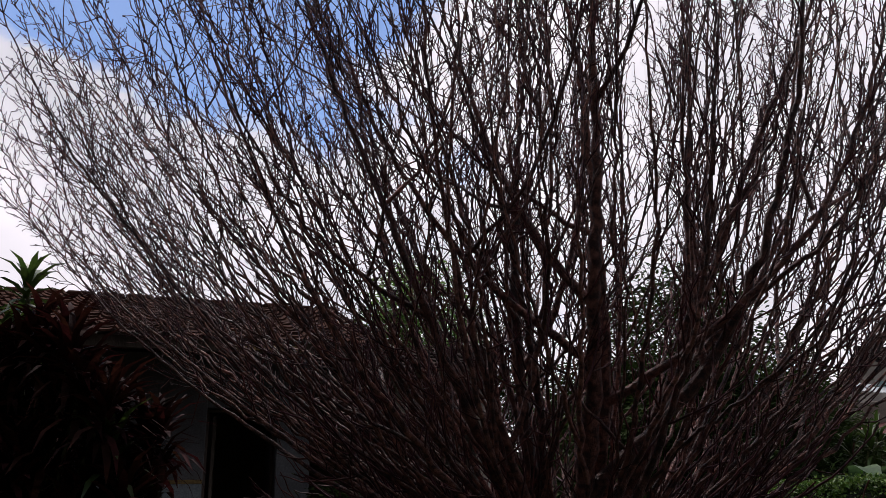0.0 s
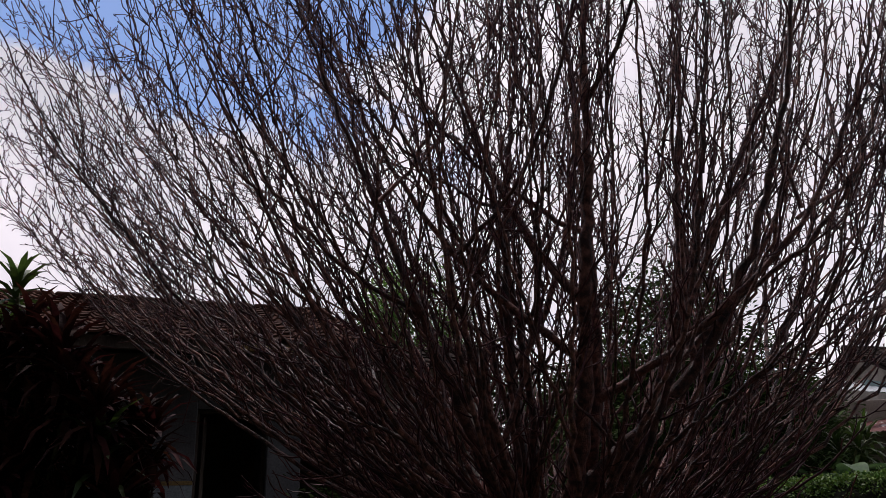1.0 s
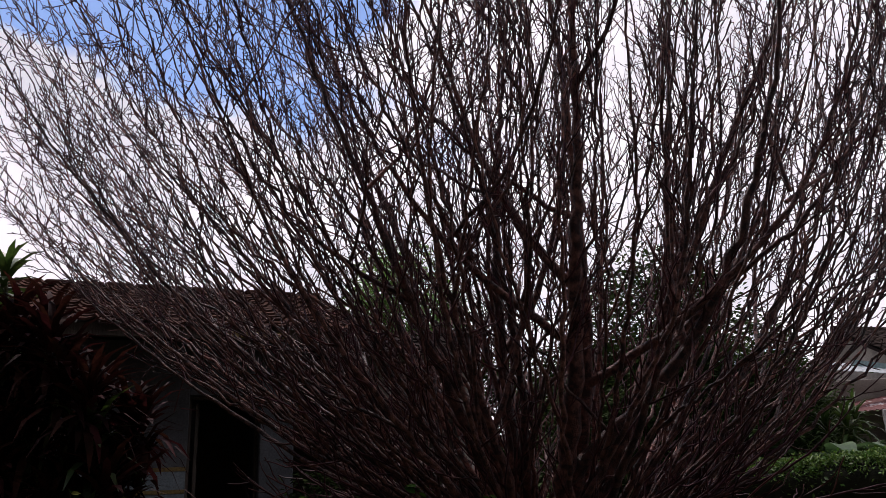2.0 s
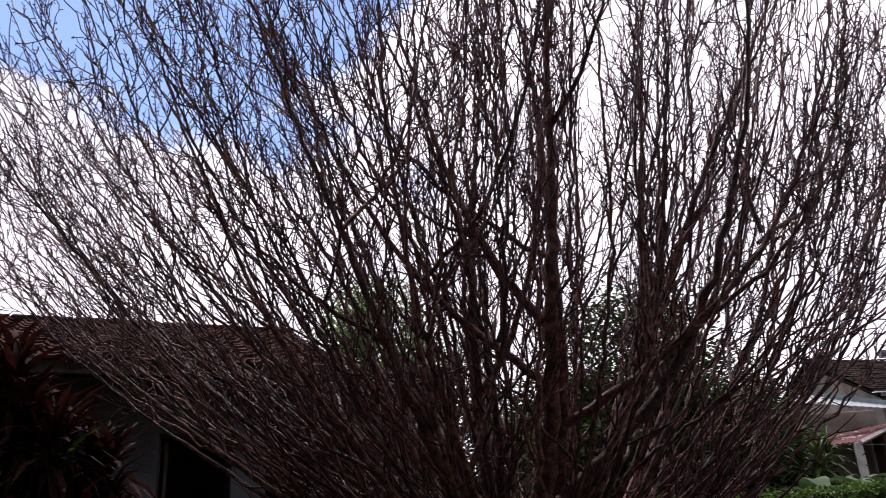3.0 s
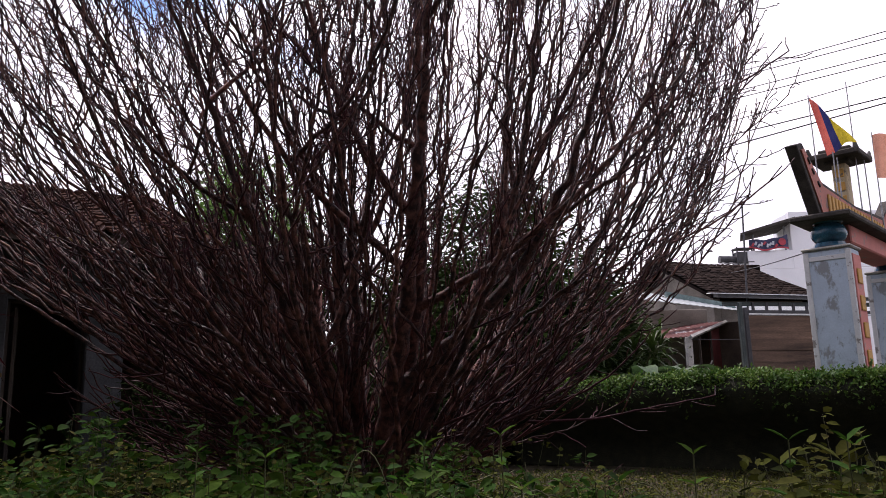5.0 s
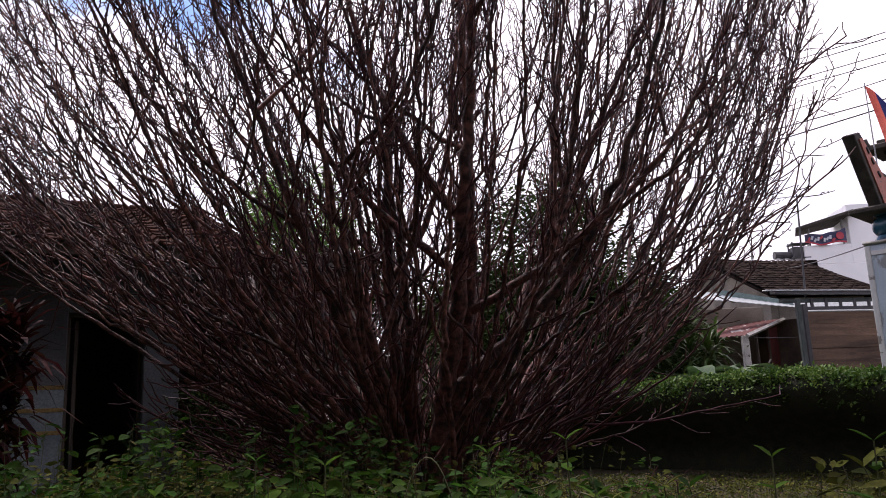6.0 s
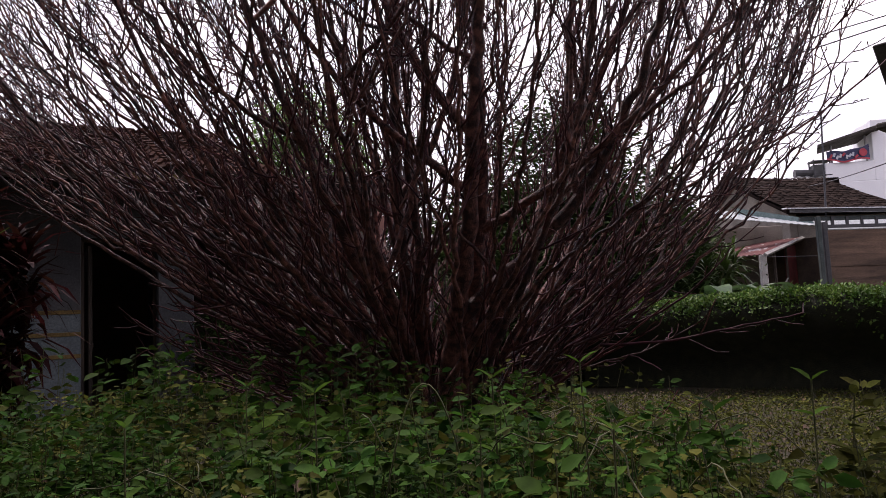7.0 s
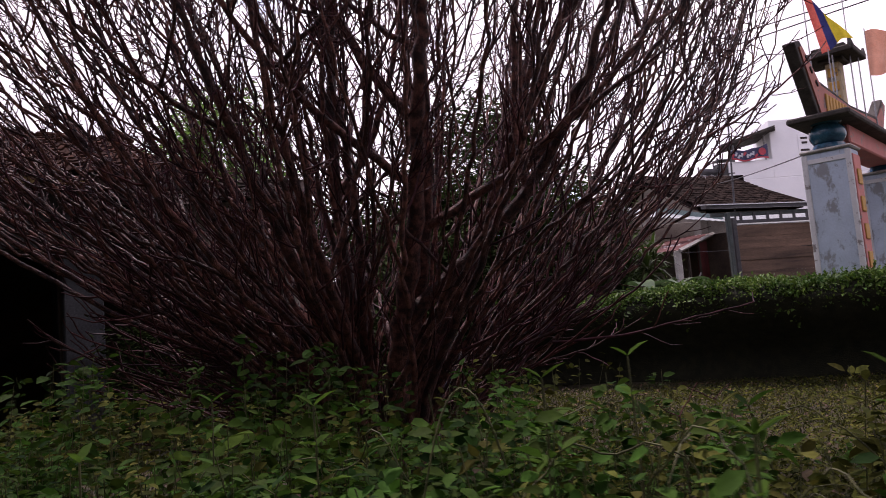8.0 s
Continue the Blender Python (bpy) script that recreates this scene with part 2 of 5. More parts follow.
BANNER_NAVY = surf("navy_banner", (0.030, 0.035, 0.085), (0.060, 0.065, 0.140), 3, 60, 0.6, 0.05)
BANNER_RED = surf("red_banner_print", (0.38, 0.040, 0.060), (0.52, 0.070, 0.090), 3, 60, 0.6, 0.05)
BANNER_PALE = surf("pale_banner_print", (0.48, 0.50, 0.56), (0.62, 0.64, 0.70), 3, 60, 0.6, 0.05)
# dark brown that stands in for shade in rooms, porch, windows and shed
INTERIOR_SHADE = surf("brown_interior_shade", (0.040, 0.029, 0.022), (0.100, 0.072, 0.052), 2, 40, 0.9, 0.1)

# ---- building helpers ----
rng = np.random.default_rng(7)
ORIGIN = {}


def thing(name, at, label="", category="", group="", kind=""):
    ob = new(name)
    ob.location = at
    ORIGIN[ob] = Vector(at)
    return tagged(ob, label, category, group, kind)


def link_part(name, me, material, parent, label=""):
    if material:
        for mt in material if isinstance(material, (list, tuple)) else (material,):
            me.materials.append(mt)
    ob = new(name, me)
    if parent:
        ob.parent = parent
        me.transform(Matrix.Translation(-ORIGIN[parent]))
        ORIGIN[ob] = ORIGIN[parent]
    else:
        ORIGIN[ob] = Vector((0, 0, 0))
    return tagged(ob, label)


def part(name, bm, material, parent, label=""):
    """Links a bmesh, drawn in world places, as one mesh under a thing or a part."""
    me = bpy.data.meshes.new(name)
    bmesh.ops.recalc_face_normals(bm, faces=bm.faces)
    bm.to_mesh(me)
    bm.free()
    return link_part(name, me, material, parent, label)


def sheet(name, verts, faces, material, parent, label="", smooth=False):
    """The same from arrays: verts (n, 3), faces (m, 3 or 4)."""
    verts, faces = np.asarray(verts, np.float32), np.asarray(faces, np.int32)
    me = bpy.data.meshes.new(name)
    k = faces.shape[1]
    me.vertices.add(len(verts))
    me.vertices.foreach_set("co", verts.ravel())
    me.loops.add(faces.size)
    me.loops.foreach_set("vertex_index", faces.ravel())
    me.polygons.add(len(faces))
    me.polygons.foreach_set("loop_start", np.arange(0, faces.size, k, dtype=np.int32))
    me.polygons.foreach_set("loop_total", np.full(len(faces), k, np.int32))
    if smooth:
        me.polygons.foreach_set("use_smooth", np.ones(len(faces), bool))
    me.update(calc_edges=True)
    return link_part(name, me, material, parent, label)


def block(bm, lo, hi, bevel=0.01, turn=None):
    """A bevelled box between two corners, turned by the matrix if one is given."""
    lo, hi = Vector(lo), Vector(hi)
    made = bmesh.ops.create_cube(bm, size=1)["verts"]
    for v in made:
        v.co = Vector([a + (b - a) * (c + 0.5) for a, b, c in zip(lo, hi, v.co)])
    if bevel:
        edges = {e for v in made for e in v.link_edges}
        made = bmesh.ops.bevel(bm, geom=list(edges), offset=bevel, segments=1, affect="EDGES")["verts"] + [v for v in made if v.is_valid]
    if turn:
        bmesh.ops.transform(bm, matrix=turn, verts=list({v for v in made if v.is_valid}))
    return bm


def rod(bm, a, b, r0, r1=None, sides=8):
    a, b = Vector(a), Vector(b)
    m = Matrix.Translation((a + b) / 2) @ (b - a).to_track_quat("Z", "Y").to_matrix().to_4x4()
    bmesh.ops.create_cone(bm, cap_ends=True, segments=sides, radius1=r0, radius2=r1 or r0, depth=(b - a).length, matrix=m)
    return bm


def prism(bm, outline, depth, frame_m):
    """An outline in the plane of frame_m's x and z, thickened along its y by depth."""
    near = [bm.verts.new(frame_m @ Vector((x, 0, z))) for x, z in outline]
    far = [bm.verts.new(frame_m @ Vector((x, depth, z))) for x, z in outline]
    bm.faces.new(near)
    bm.faces.new(far[::-1])
    for i in range(len(near)):
        j = (i + 1) % len(near)
        bm.faces.new((near[j], near[i], far[i], far[j]))
    return bm


def unit(v):
    return v / np.maximum(np.linalg.norm(v, axis=-1, keepdims=True), 1e-9)


class Heap:
    """Gathers many small pieces into one mesh."""

    def __init__(self):
        self.v, self.f, self.n = [], [], 0

    def add(self, verts, faces):
        self.v.append(verts)
        self.f.append(np.asarray(faces) + self.n)
        self.n += len(verts)

    def tube(self, pts, radii, sides):
        pts, radii = np.asarray(pts, float), np.asarray(radii, float)
        t = unit(np.gradient(pts, axis=0))
        ref = np.array([0.31, 0.17, 0.93]) if abs(t[0, 2]) < 0.8 else np.array([0.9, 0.3, 0.1])
        a = unit(np.cross(t, ref))
        b = np.cross(t, a)
        ang = np.arange(sides) * 2 * np.pi / sides
        ring = a[:, None] * np.cos(ang)[None, :, None] + b[:, None] * np.sin(ang)[None, :, None]
        verts = (pts[:, None] + ring * radii[:, None, None]).reshape(-1, 3)
        i, j = np.meshgrid(np.arange(len(pts) - 1), np.arange(sides), indexing="ij")
        k = (j + 1) % sides
        faces = np.stack([i * sides + j, i * sides + k, (i + 1) * sides + k, (i + 1) * sides + j], -1).reshape(-1, 4)
        self.add(verts, faces)

    def leaves(self, pos, way, up, length, width, shape):
        """Leaves of one shape: rows of places, ways along the leaf, ways up, lengths and widths."""
        lv, lf = shape
        way = unit(way)
        side = unit(np.cross(way, up))
        up = np.cross(side, way)
        v = (pos[:, None] + way[:, None] * (lv[:, 0][None, :, None] * length[:, None, None]) + side[:, None] * (lv[:, 1][None, :, None] * width[:, None, None])
             + up[:, None] * (lv[:, 2][None, :, None] * length[:, None, None]))
        f = lf[None] + (np.arange(len(pos)) * len(lv))[:, None, None]
        self.add(v.reshape(-1, 3), f.reshape(-1, lf.shape[1]))

    def link(self, name, material, parent, label="", smooth=False):
        return sheet(name, np.concatenate(self.v), np.concatenate(self.f), material, parent, label, smooth)


# leaf outlines: along, across, up
LEAF_OVAL = (np.array([(0, 0, 0), (0.28, 0.42, 0.05), (0.30, 0, -0.02), (0.28, -0.42, 0.05), (0.66, 0.36, 0.02), (0.68, 0, -0.05), (0.66, -0.36, 0.02), (1, 0, -0.12)], float),
             np.array([(0, 2, 1, 1), (0, 3, 2, 2), (1, 2, 5, 4), (2, 3, 6, 5), (4, 5, 7, 7), (5, 6, 7, 7)]))
LEAF_SMALL = (np.array([(0, 0, 0), (0.5, 0.5, 0.10), (1, 0, -0.05), (0.5, -0.5, 0.10)], float), np.array([(0, 3, 2), (0, 2, 1)]))
LEAF_STRAP = (np.array([(0, 0.3, 0), (0, -0.3, 0), (0.35, 0.5, 0.10), (0.35, -0.5, 0.10), (0.7, 0.4, 0.06), (0.7, -0.4, 0.06), (1, 0.04, -0.14), (1, -0.04, -0.14)], float),
              np.array([(0, 1, 3, 2), (2, 3, 5, 4), (4, 5, 7, 6)]))
LEAF_OVAL = (LEAF_OVAL[0], np.array([(0, 2, 1), (0, 3, 2), (1, 2, 5), (1, 5, 4), (2, 3, 6), (2, 6, 5), (4, 5, 7), (5, 6, 7)]))


def scatter_ways(n, rise=0.2, spread=1.0):
    a = rng.uniform(0, 2 * np.pi, n)
    return unit(np.stack([np.cos(a) * spread, np.sin(a) * spread, rng.normal(rise, 0.35, n)], 1))


# ---- ground ----
def ground_height(x, y):
    return 0.03 * np.sin(x * 0.9 + 1.0) * np.cos(y * 0.7) + 0.015 * np.sin(2.7 * x) * np.sin(2.3 * y + 0.4)


gx = np.concatenate([[-1500, -500, -150, -60, -30, -18], np.linspace(-12, 12, 97), [18, 30, 60, 150, 500, 1500]])
gy = np.concatenate([[-1500, -400, -100, -30, -10], np.linspace(-4, 22, 105), [30, 45, 80, 200, 600, 1500]])
GX, GY = np.meshgrid(gx, gy, indexing="ij")
near_field = (np.abs(GX) < 13) & (GY > -5) & (GY < 23)
GZ = np.where(near_field, ground_height(GX, GY), 0.0)
ii, jj = np.meshgrid(np.arange(len(gx) - 1), np.arange(len(gy) - 1), indexing="ij")
cell = ii * len(gy) + jj
ground = sheet("ground", np.stack([GX, GY, GZ], -1).reshape(-1, 3),
               np.stack([cell, cell + len(gy), cell + len(gy) + 1, cell + 1], -1).reshape(-1, 4), SOIL, None, smooth=True)
tagged(ground, "mossy garden soil with thin grass and leaf litter", "ground", kind="structure")


# added, never in view: keeps sky light off the sides facing the viewer
bm = bmesh.new()
block(bm, (-14, -2.6, 0), (12, -2.2, 10.0), 0.02)
tagged(part("wall_south", bm, PLASTER_GREY, None), "added unseen grey wall behind the viewer that blocks sky light", "wall", kind="structure")
# added out of view to darken the tiled house front and weeds beside it
bm = bmesh.new()
block(bm, (-10.0, -2.2, 0), (-9.6, 4.4, 10.0), 0.02)
tagged(part("wall_west", bm, PLASTER_GREY, None), "added unseen grey wall at the garden side that shades the house front", "wall", kind="structure")

# ---- the bare tree ----
def wander(n, size):
    w = np.cumsum(rng.normal(0, size, (n, 3)), 0)
    return w - np.linspace(0, 1, n)[:, None] * w[-1] * 0.6


TREE_AT = np.array([-0.35, 4.75, 0.0])
# how far the vase of the crown reaches at each height: towards the house, towards the street, in depth
REACH_Z = (0.0, 0.4, 0.75, 1.0, 1.25, 1.7, 2.2, 3.0, 3.9, 5.4)
REACH_HOUSE = (0.16, 0.36, 0.66, 1.02, 1.50, 2.20, 2.84, 3.62, 4.30, 5.20)
REACH_STREET = (0.16, 0.40, 0.74, 1.10, 1.46, 1.94, 2.24, 2.48, 2.64, 2.84)
REACH_DEEP = (0.15, 0.28, 0.46, 0.66, 0.86, 1.14, 1.38, 1.62, 1.80, 1.95)


def crown_point(u, z):
    """A place in the crown: u in the unit disc says which stem of the vase, z how high on it."""
    u, z = np.atleast_2d(u), np.atleast_1d(z)
    side = np.where(u[:, 0] < 0, np.interp(z, REACH_Z, REACH_HOUSE), np.interp(z, REACH_Z, REACH_STREET))
    return TREE_AT + np.stack([u[:, 0] * side, u[:, 1] * np.interp(z, REACH_Z, REACH_DEEP), z], 1)


def evenly(pts, step):
    """The same line with points a step apart."""
    d = np.concatenate([[0], np.cumsum(np.linalg.norm(np.diff(pts, axis=0), axis=1))])
    n = max(int(d[-1] / step) + 1, 4)
    s = np.linspace(0, d[-1], n)
    return np.stack([np.interp(s, d, pts[:, k]) for k in range(3)], 1)


def knotted(pts, size):
    """Small bends to and fro at the nodes, and a slow sway."""
    n = len(pts)
    jog = rng.normal(0, size, (n, 3))
    jog[1:-1] -= 0.5 * (jog[:-2] + jog[2:])
    ease = np.minimum(1, np.arange(n) / 3.0)[:, None]
    s = np.arange(n)[:, None]
    sway = size * 1.5 * np.sin(s * rng.uniform(0.2, 0.5) + rng.uniform(0, 6.28, 3))
    return pts + (jog + sway - sway[0]) * ease


def shoot(start, way, length, lift, step, kink):
    """A twig that sets off along a way, turns at each node and bends upward."""
    n = max(int(length / step), 2) + 1
    pts, d = [start], unit(way)
    turn = rng.normal(0, 1, 3)
    for k in range(n - 1):
        turn = -0.7 * turn + rng.normal(0, 0.75, 3)
        d = unit(d + np.array([0, 0, lift]) / n + turn * kink)
        pts.append(pts[-1] + d * (length / (n - 1)))
    return np.array(pts)


def crown_top(u):
    """How high the stem at u grows: high in the middle, low where it leans far out."""
    return 5.30 - (2.5 * abs(u[0]) ** 2.0 if u[0] < 0 else 2.0 * u[0] ** 2) - 0.5 * u[1] ** 2


def build_tree():
    tree = thing("bare_tree", TREE_AT, "large leafless many-stemmed tree with grey-brown bark, spreading fan of thin twigs", "tree")
    mids, fine, spurs = Heap(), Heap(), Heap()
    limbs = []

    def grow(u0, z0, turn, z1, r0, name, foot=None):
        """One limb from the stem line u0 at height z0; it eases over to u0 + turn and climbs to z1."""
        z = np.linspace(z0, z1, 60)
        u = np.asarray(u0) + np.outer(1 - np.exp(-(z - z0) / 0.42), turn)
        drift = rng.normal(0, 0.042, 2)
        u = u + np.outer((z - z0) ** 1.5 * 0.35, drift)
        # stems fan out as they climb, and crowd together at the rim
        u = u * (1 + 0.11 * np.maximum(0, z - 1.0) - 0.11 * max(0.0, z0 - 1.0))[:, None]
        far = np.linalg.norm(u, axis=1, keepdims=True)
        u = u * np.where(far > 0.7, (0.7 + 0.34 * np.tanh((far - 0.7) / 0.34)) / np.maximum(far, 0.01), 1.0)
        pts = crown_point(u, z)
        if foot is not None:
            pts += (foot - pts[0]) * np.exp(-(z - z0) / 0.4)[:, None]
        pts = knotted(evenly(pts, 0.095), 0.0045 if r0 > 0.022 else 0.0072)
        if foot is None:
            pts += (crown_point(u[:1], z[:1])[0] - pts[0]) * np.exp(-np.arange(len(pts)) / 3.0)[:, None]
        n = len(pts)
        s = np.linspace(0, 1, n)
        radii = (r0 - 0.0034) * (1 - s) ** 1.6 + 0.0034
        radii *= 1 + rng.uniform(-0.06, 0.06, n)
        if foot is not None:
            radii[:3] *= (1.5, 1.25, 1.1)
        h = Heap()
        h.tube(pts, radii, 9 if r0 > 0.02 else 6)
        h.link(name, BARK, tree, smooth=True)
        limbs.append((pts, radii))
        return u, z, r0

    def fork(stem, low, high, share, name, wide=0.16):
        """A limb that leaves another at a narrow angle and then climbs beside it."""
        u, z, r = stem
        f = rng.uniform(low, high)
        k = int(f * (len(z) - 1))
        turn = rng.normal(0, wide, 2)
        turn += np.sign(turn) * 0.05
        to = u[k] + turn
        far = np.linalg.norm(to)
        if far > 1.03:
            turn -= to / far * (far - 1.0) * 1.4
        top = crown_top(np.clip(u[k] + turn, -1, 1)) * rng.uniform(0.8, 1.04)
        if top < z[k] + 0.6:
            return None
        rad = max(((r - 0.0034) * (1 - f) ** 1.6 + 0.0034) * share, 0.0054)
        return grow(u[k], z[k], turn, top, rad, name)

    stems = []
    # the thick old stems in the middle, then the ring of thinner ones
    for ux, uy, r in ((0.05, -0.55, 0.078), (-0.13, -0.30, 0.056), (0.19, -0.60, 0.062), (-0.05, 0.25, 0.048), (0.32, -0.50, 0.054), (-0.32, -0.50, 0.050), (0.52, 0.1, 0.044), (-0.50, 0.05, 0.034)):
        stems.append(((ux, uy), r, 0.96))
    count = 46
    for i in range(count):
        f = (i * 0.618034 + 0.17) % 1.0
        ux = 0.97 * (f - 0.55) / 0.45 if f > 0.55 else -0.92 * (1 - f / 0.55) ** 1.12
        uy = rng.uniform(-1, 1) * math.sqrt(max(0.04, 1 - ux * ux))
        stems.append(((ux, uy), rng.uniform(0.024, 0.035) if i % 3 == 0 else rng.uniform(0.014, 0.024), rng.uniform(0.7, 1.02)))
    for ux in (-0.74, -0.66, -0.55, -0.44, -0.34, -0.25, -0.18):
        stems.append(((ux, rng.uniform(-0.6, 0.6)), rng.uniform(0.018, 0.026), 1.0))
    for ux in (0.04, 0.13, 0.24, 0.36, 0.46):
        stems.append(((ux, rng.uniform(-0.6, 0.5)), rng.uniform(0.020, 0.032), rng.uniform(0.8, 1.0)))
    grown = []
    for (ux, uy), r, tall in stems:
        u = np.array([ux, uy])
        foot = TREE_AT + np.array([ux * 0.30, uy * 0.26, -0.05]) + rng.normal(0, 0.03, 3) * [1, 1, 0]
        if ux < -0.75:
            r *= 0.85
        grown.append(grow(u, -0.05, rng.normal(0, 0.10, 2), crown_top(u) * tall, r, "stem", foot))
    second = []
    for st in grown:
        rim = abs(st[0][20][0]) > 0.72
        old = ((0.30, 0.45), (0.45, 0.62)) if st[2] > 0.04 else ()
        for low, high in ((0.10, 0.24), (0.20, 0.40), (0.34, 0.58)) + old:
            if rng.uniform() < (0.55 if rim else 0.75):
                second.append(fork(st, low, high, rng.uniform(0.6, 0.85), "limb"))
    third = []
    for st in second:
        if st:
            for low, high in ((0.08, 0.35), (0.3, 0.62))[: rng.integers(0, 3)]:
                third.append(fork(st, low, high, rng.uniform(0.65, 0.9), "bough", 0.12))
    for st in third:
        if st and rng.uniform() < 0.5:
            fork(st, 0.12, 0.6, rng.uniform(0.7, 0.95), "branch", 0.07)

    def outside(p, slack):
        rel, z = p - TREE_AT, p[:, 2]
        side = np.where(rel[:, 0] < 0, np.interp(z, REACH_Z, REACH_HOUSE), np.interp(z, REACH_Z, REACH_STREET))
        slack = slack + 0.3 * np.clip(2.2 - z, 0, 1)
        return ((np.abs(rel[:, 0]) > side + slack) | (z < 0.45) | (p[:, 1] < 2.75)).any()

    side_twigs, single = [], 0
    for pts, radii in limbs:
        n = len(pts)
        for i in range(4, n - 1):
            z = pts[i, 2]
            sparse = pts[i, 0] < TREE_AT[0] - 1.3 and z < 2.6
            if rng.uniform() > (0.16 if sparse else 0.36 if abs(pts[i, 0] - TREE_AT[0]) < 1.1 else 0.29):
                continue
            t = unit(pts[i + 1] - pts[i - 1])
            p = shoot(pts[i], t + unit(rng.normal(0, 1, 3)) * rng.uniform(0.5, 1.05), rng.uniform(0.16, 0.58) * (1.1 - 0.35 * i / n), 0.75, 0.06, 0.14)
            if outside(p, 0.20):
                continue
            r = max(min(radii[i] * 0.55, 0.0068), 0.0034)
            side_twigs.append(p)
            if pts[i, 1] < 3.9 and single < 280:
                single += 1
                h = Heap()
                h.tube(p, np.linspace(r, 0.0027, len(p)), 5)
                h.link("twig", TWIG, tree, smooth=True)
            else:
                mids.tube(p, np.linspace(r, 0.0027, len(p)), 5)
    tips = []
    for p in side_twigs + [q[int(len(q) * 0.6):] for q, _ in limbs]:
        for i in range(1, len(p)):
            if rng.uniform() > (0.52 if p[i, 2] > 1.7 else 0.28):
                continue
            t = unit(p[i] - p[i - 1])
            q = shoot(p[i], t + unit(rng.normal(0, 1, 3)) * rng.uniform(0.6, 1.1), rng.uniform(0.05, 0.20), 0.4, 0.035, 0.20)
            if outside(q, 0.28):
                continue
            fine.tube(q, np.linspace(0.0033, 0.0025, len(q)), 3)
            tips.append(q)
    for q in tips:
        for i in range(1, len(q)):
            if rng.uniform() < 0.55 and q[i, 2] > 1.7:
                w = unit(unit(q[i] - q[i - 1]) + unit(rng.normal(0, 1, 3)) * 1.1)
                ln = rng.uniform(0.010, 0.034)
                spurs.tube(np.array([q[i], q[i] + w * ln * 0.6 + rng.normal(0, 0.005, 3), q[i] + w * ln]), (0.0023, 0.0027, 0.0038), 3)
    # a few long bare shoots that reach out of the crown on the street side
    for ux, uy, z, ln, rise in ((0.98, -0.1, 1.55, 1.15, 0.55), (1.0, 0.1, 1.25, 0.75, 0.75), (0.97, -0.3, 1.9, 0.8, 0.35), (1.0, 0.2, 2.3, 0.55, 0.3), (0.96, -0.2, 2.6, 0.6, 0.8), (0.98, 0.1, 2.0, 0.6, 0.6), (0.95, -0.4, 3.1, 0.6, 1.0), (0.97, 0.2, 1.8, 0.8, 0.7),
                              (0.99, -0.3, 2.8, 0.5, 0.5), (0.94, 0.0, 3.4, 0.6, 1.3)):
        p = shoot(crown_point((ux * 0.9, uy), z)[0], (1.0, 0.05, rise), ln, 0.25, 0.075, 0.10)
        mids.tube(p, np.linspace(0.0075, 0.0042, len(p)), 5)
        for i in range(3, len(p)):
            if rng.uniform() < 0.6:
                q = shoot(p[i], unit(p[i] - p[i - 1]) + unit(rng.normal(0, 1, 3)) * 0.8, rng.uniform(0.05, 0.22), 0.2, 0.045, 0.2)
                fine.tube(q, np.linspace(0.0044, 0.0034, len(q)), 3)
    # thin low branches that sprawl out near the foot
    for k in range(84):
        street = k % 3 == 0
        u = np.array([rng.uniform(0.45, 0.95) if street else -rng.uniform(0.5, 0.95), rng.uniform(-0.8, 0.5)])
        start = crown_point(u, rng.uniform(0.35, 1.0))[0]
        out = np.array([1.0 if street else -1.0, rng.uniform(-0.5, 0.3), rng.uniform(0.12, 0.75)])
        p = shoot(start, out, rng.uniform(0.45, 1.15 if street else 1.6), 0.45, 0.07, 0.13)
        mids.tube(p, np.linspace(rng.uniform(0.006, 0.011), 0.0038, len(p)), 5)
        for i in range(2, len(p)):
            if rng.uniform() < 0.55:
                q = shoot(p[i], unit(p[i] - p[i - 1]) + unit(rng.normal(0, 1, 3)) * 0.8, rng.uniform(0.06, 0.30), 0.4, 0.045, 0.2)
                fine.tube(q, np.linspace(0.0044, 0.0032, len(q)), 3)
    tagged(mids.link("branches", TWIG, tree, smooth=True), kind="stuff")
    tagged(fine.link("twigs", TWIG, tree), kind="stuff")
    tagged(spurs.link("spurs", TWIG, tree), kind="stuff")
    # a few last dry leaves
    for _ in range(16):
        q = tips[rng.integers(len(tips))]
        h = Heap()
        h.leaves(q[-1:], rng.normal(0, 1, (1, 3)), np.array([[0, 0, 1.0]]), np.array([0.06]), np.array([0.028]), LEAF_OVAL)
        h.link("leaf", LITTER, tree, "last dry orange-brown leaf")
    # old swollen foot
    for k in range(9):
        a = k * 0.7 + rng.uniform(0, 0.4)
        o = np.array([math.cos(a), math.sin(a), 0])
        h = Heap()
        h.tube(TREE_AT + np.array([o * 0.5 + [0, 0, -0.06], o * 0.28 + [0, 0, 0.08], o * 0.16 + [0, 0, 0.30], o * 0.12 + [0, 0, 0.6]]), (0.05, 0.10, 0.11, 0.06), 9)
        h.link("trunk", BARK, tree, smooth=True)
    return tree


build_tree()


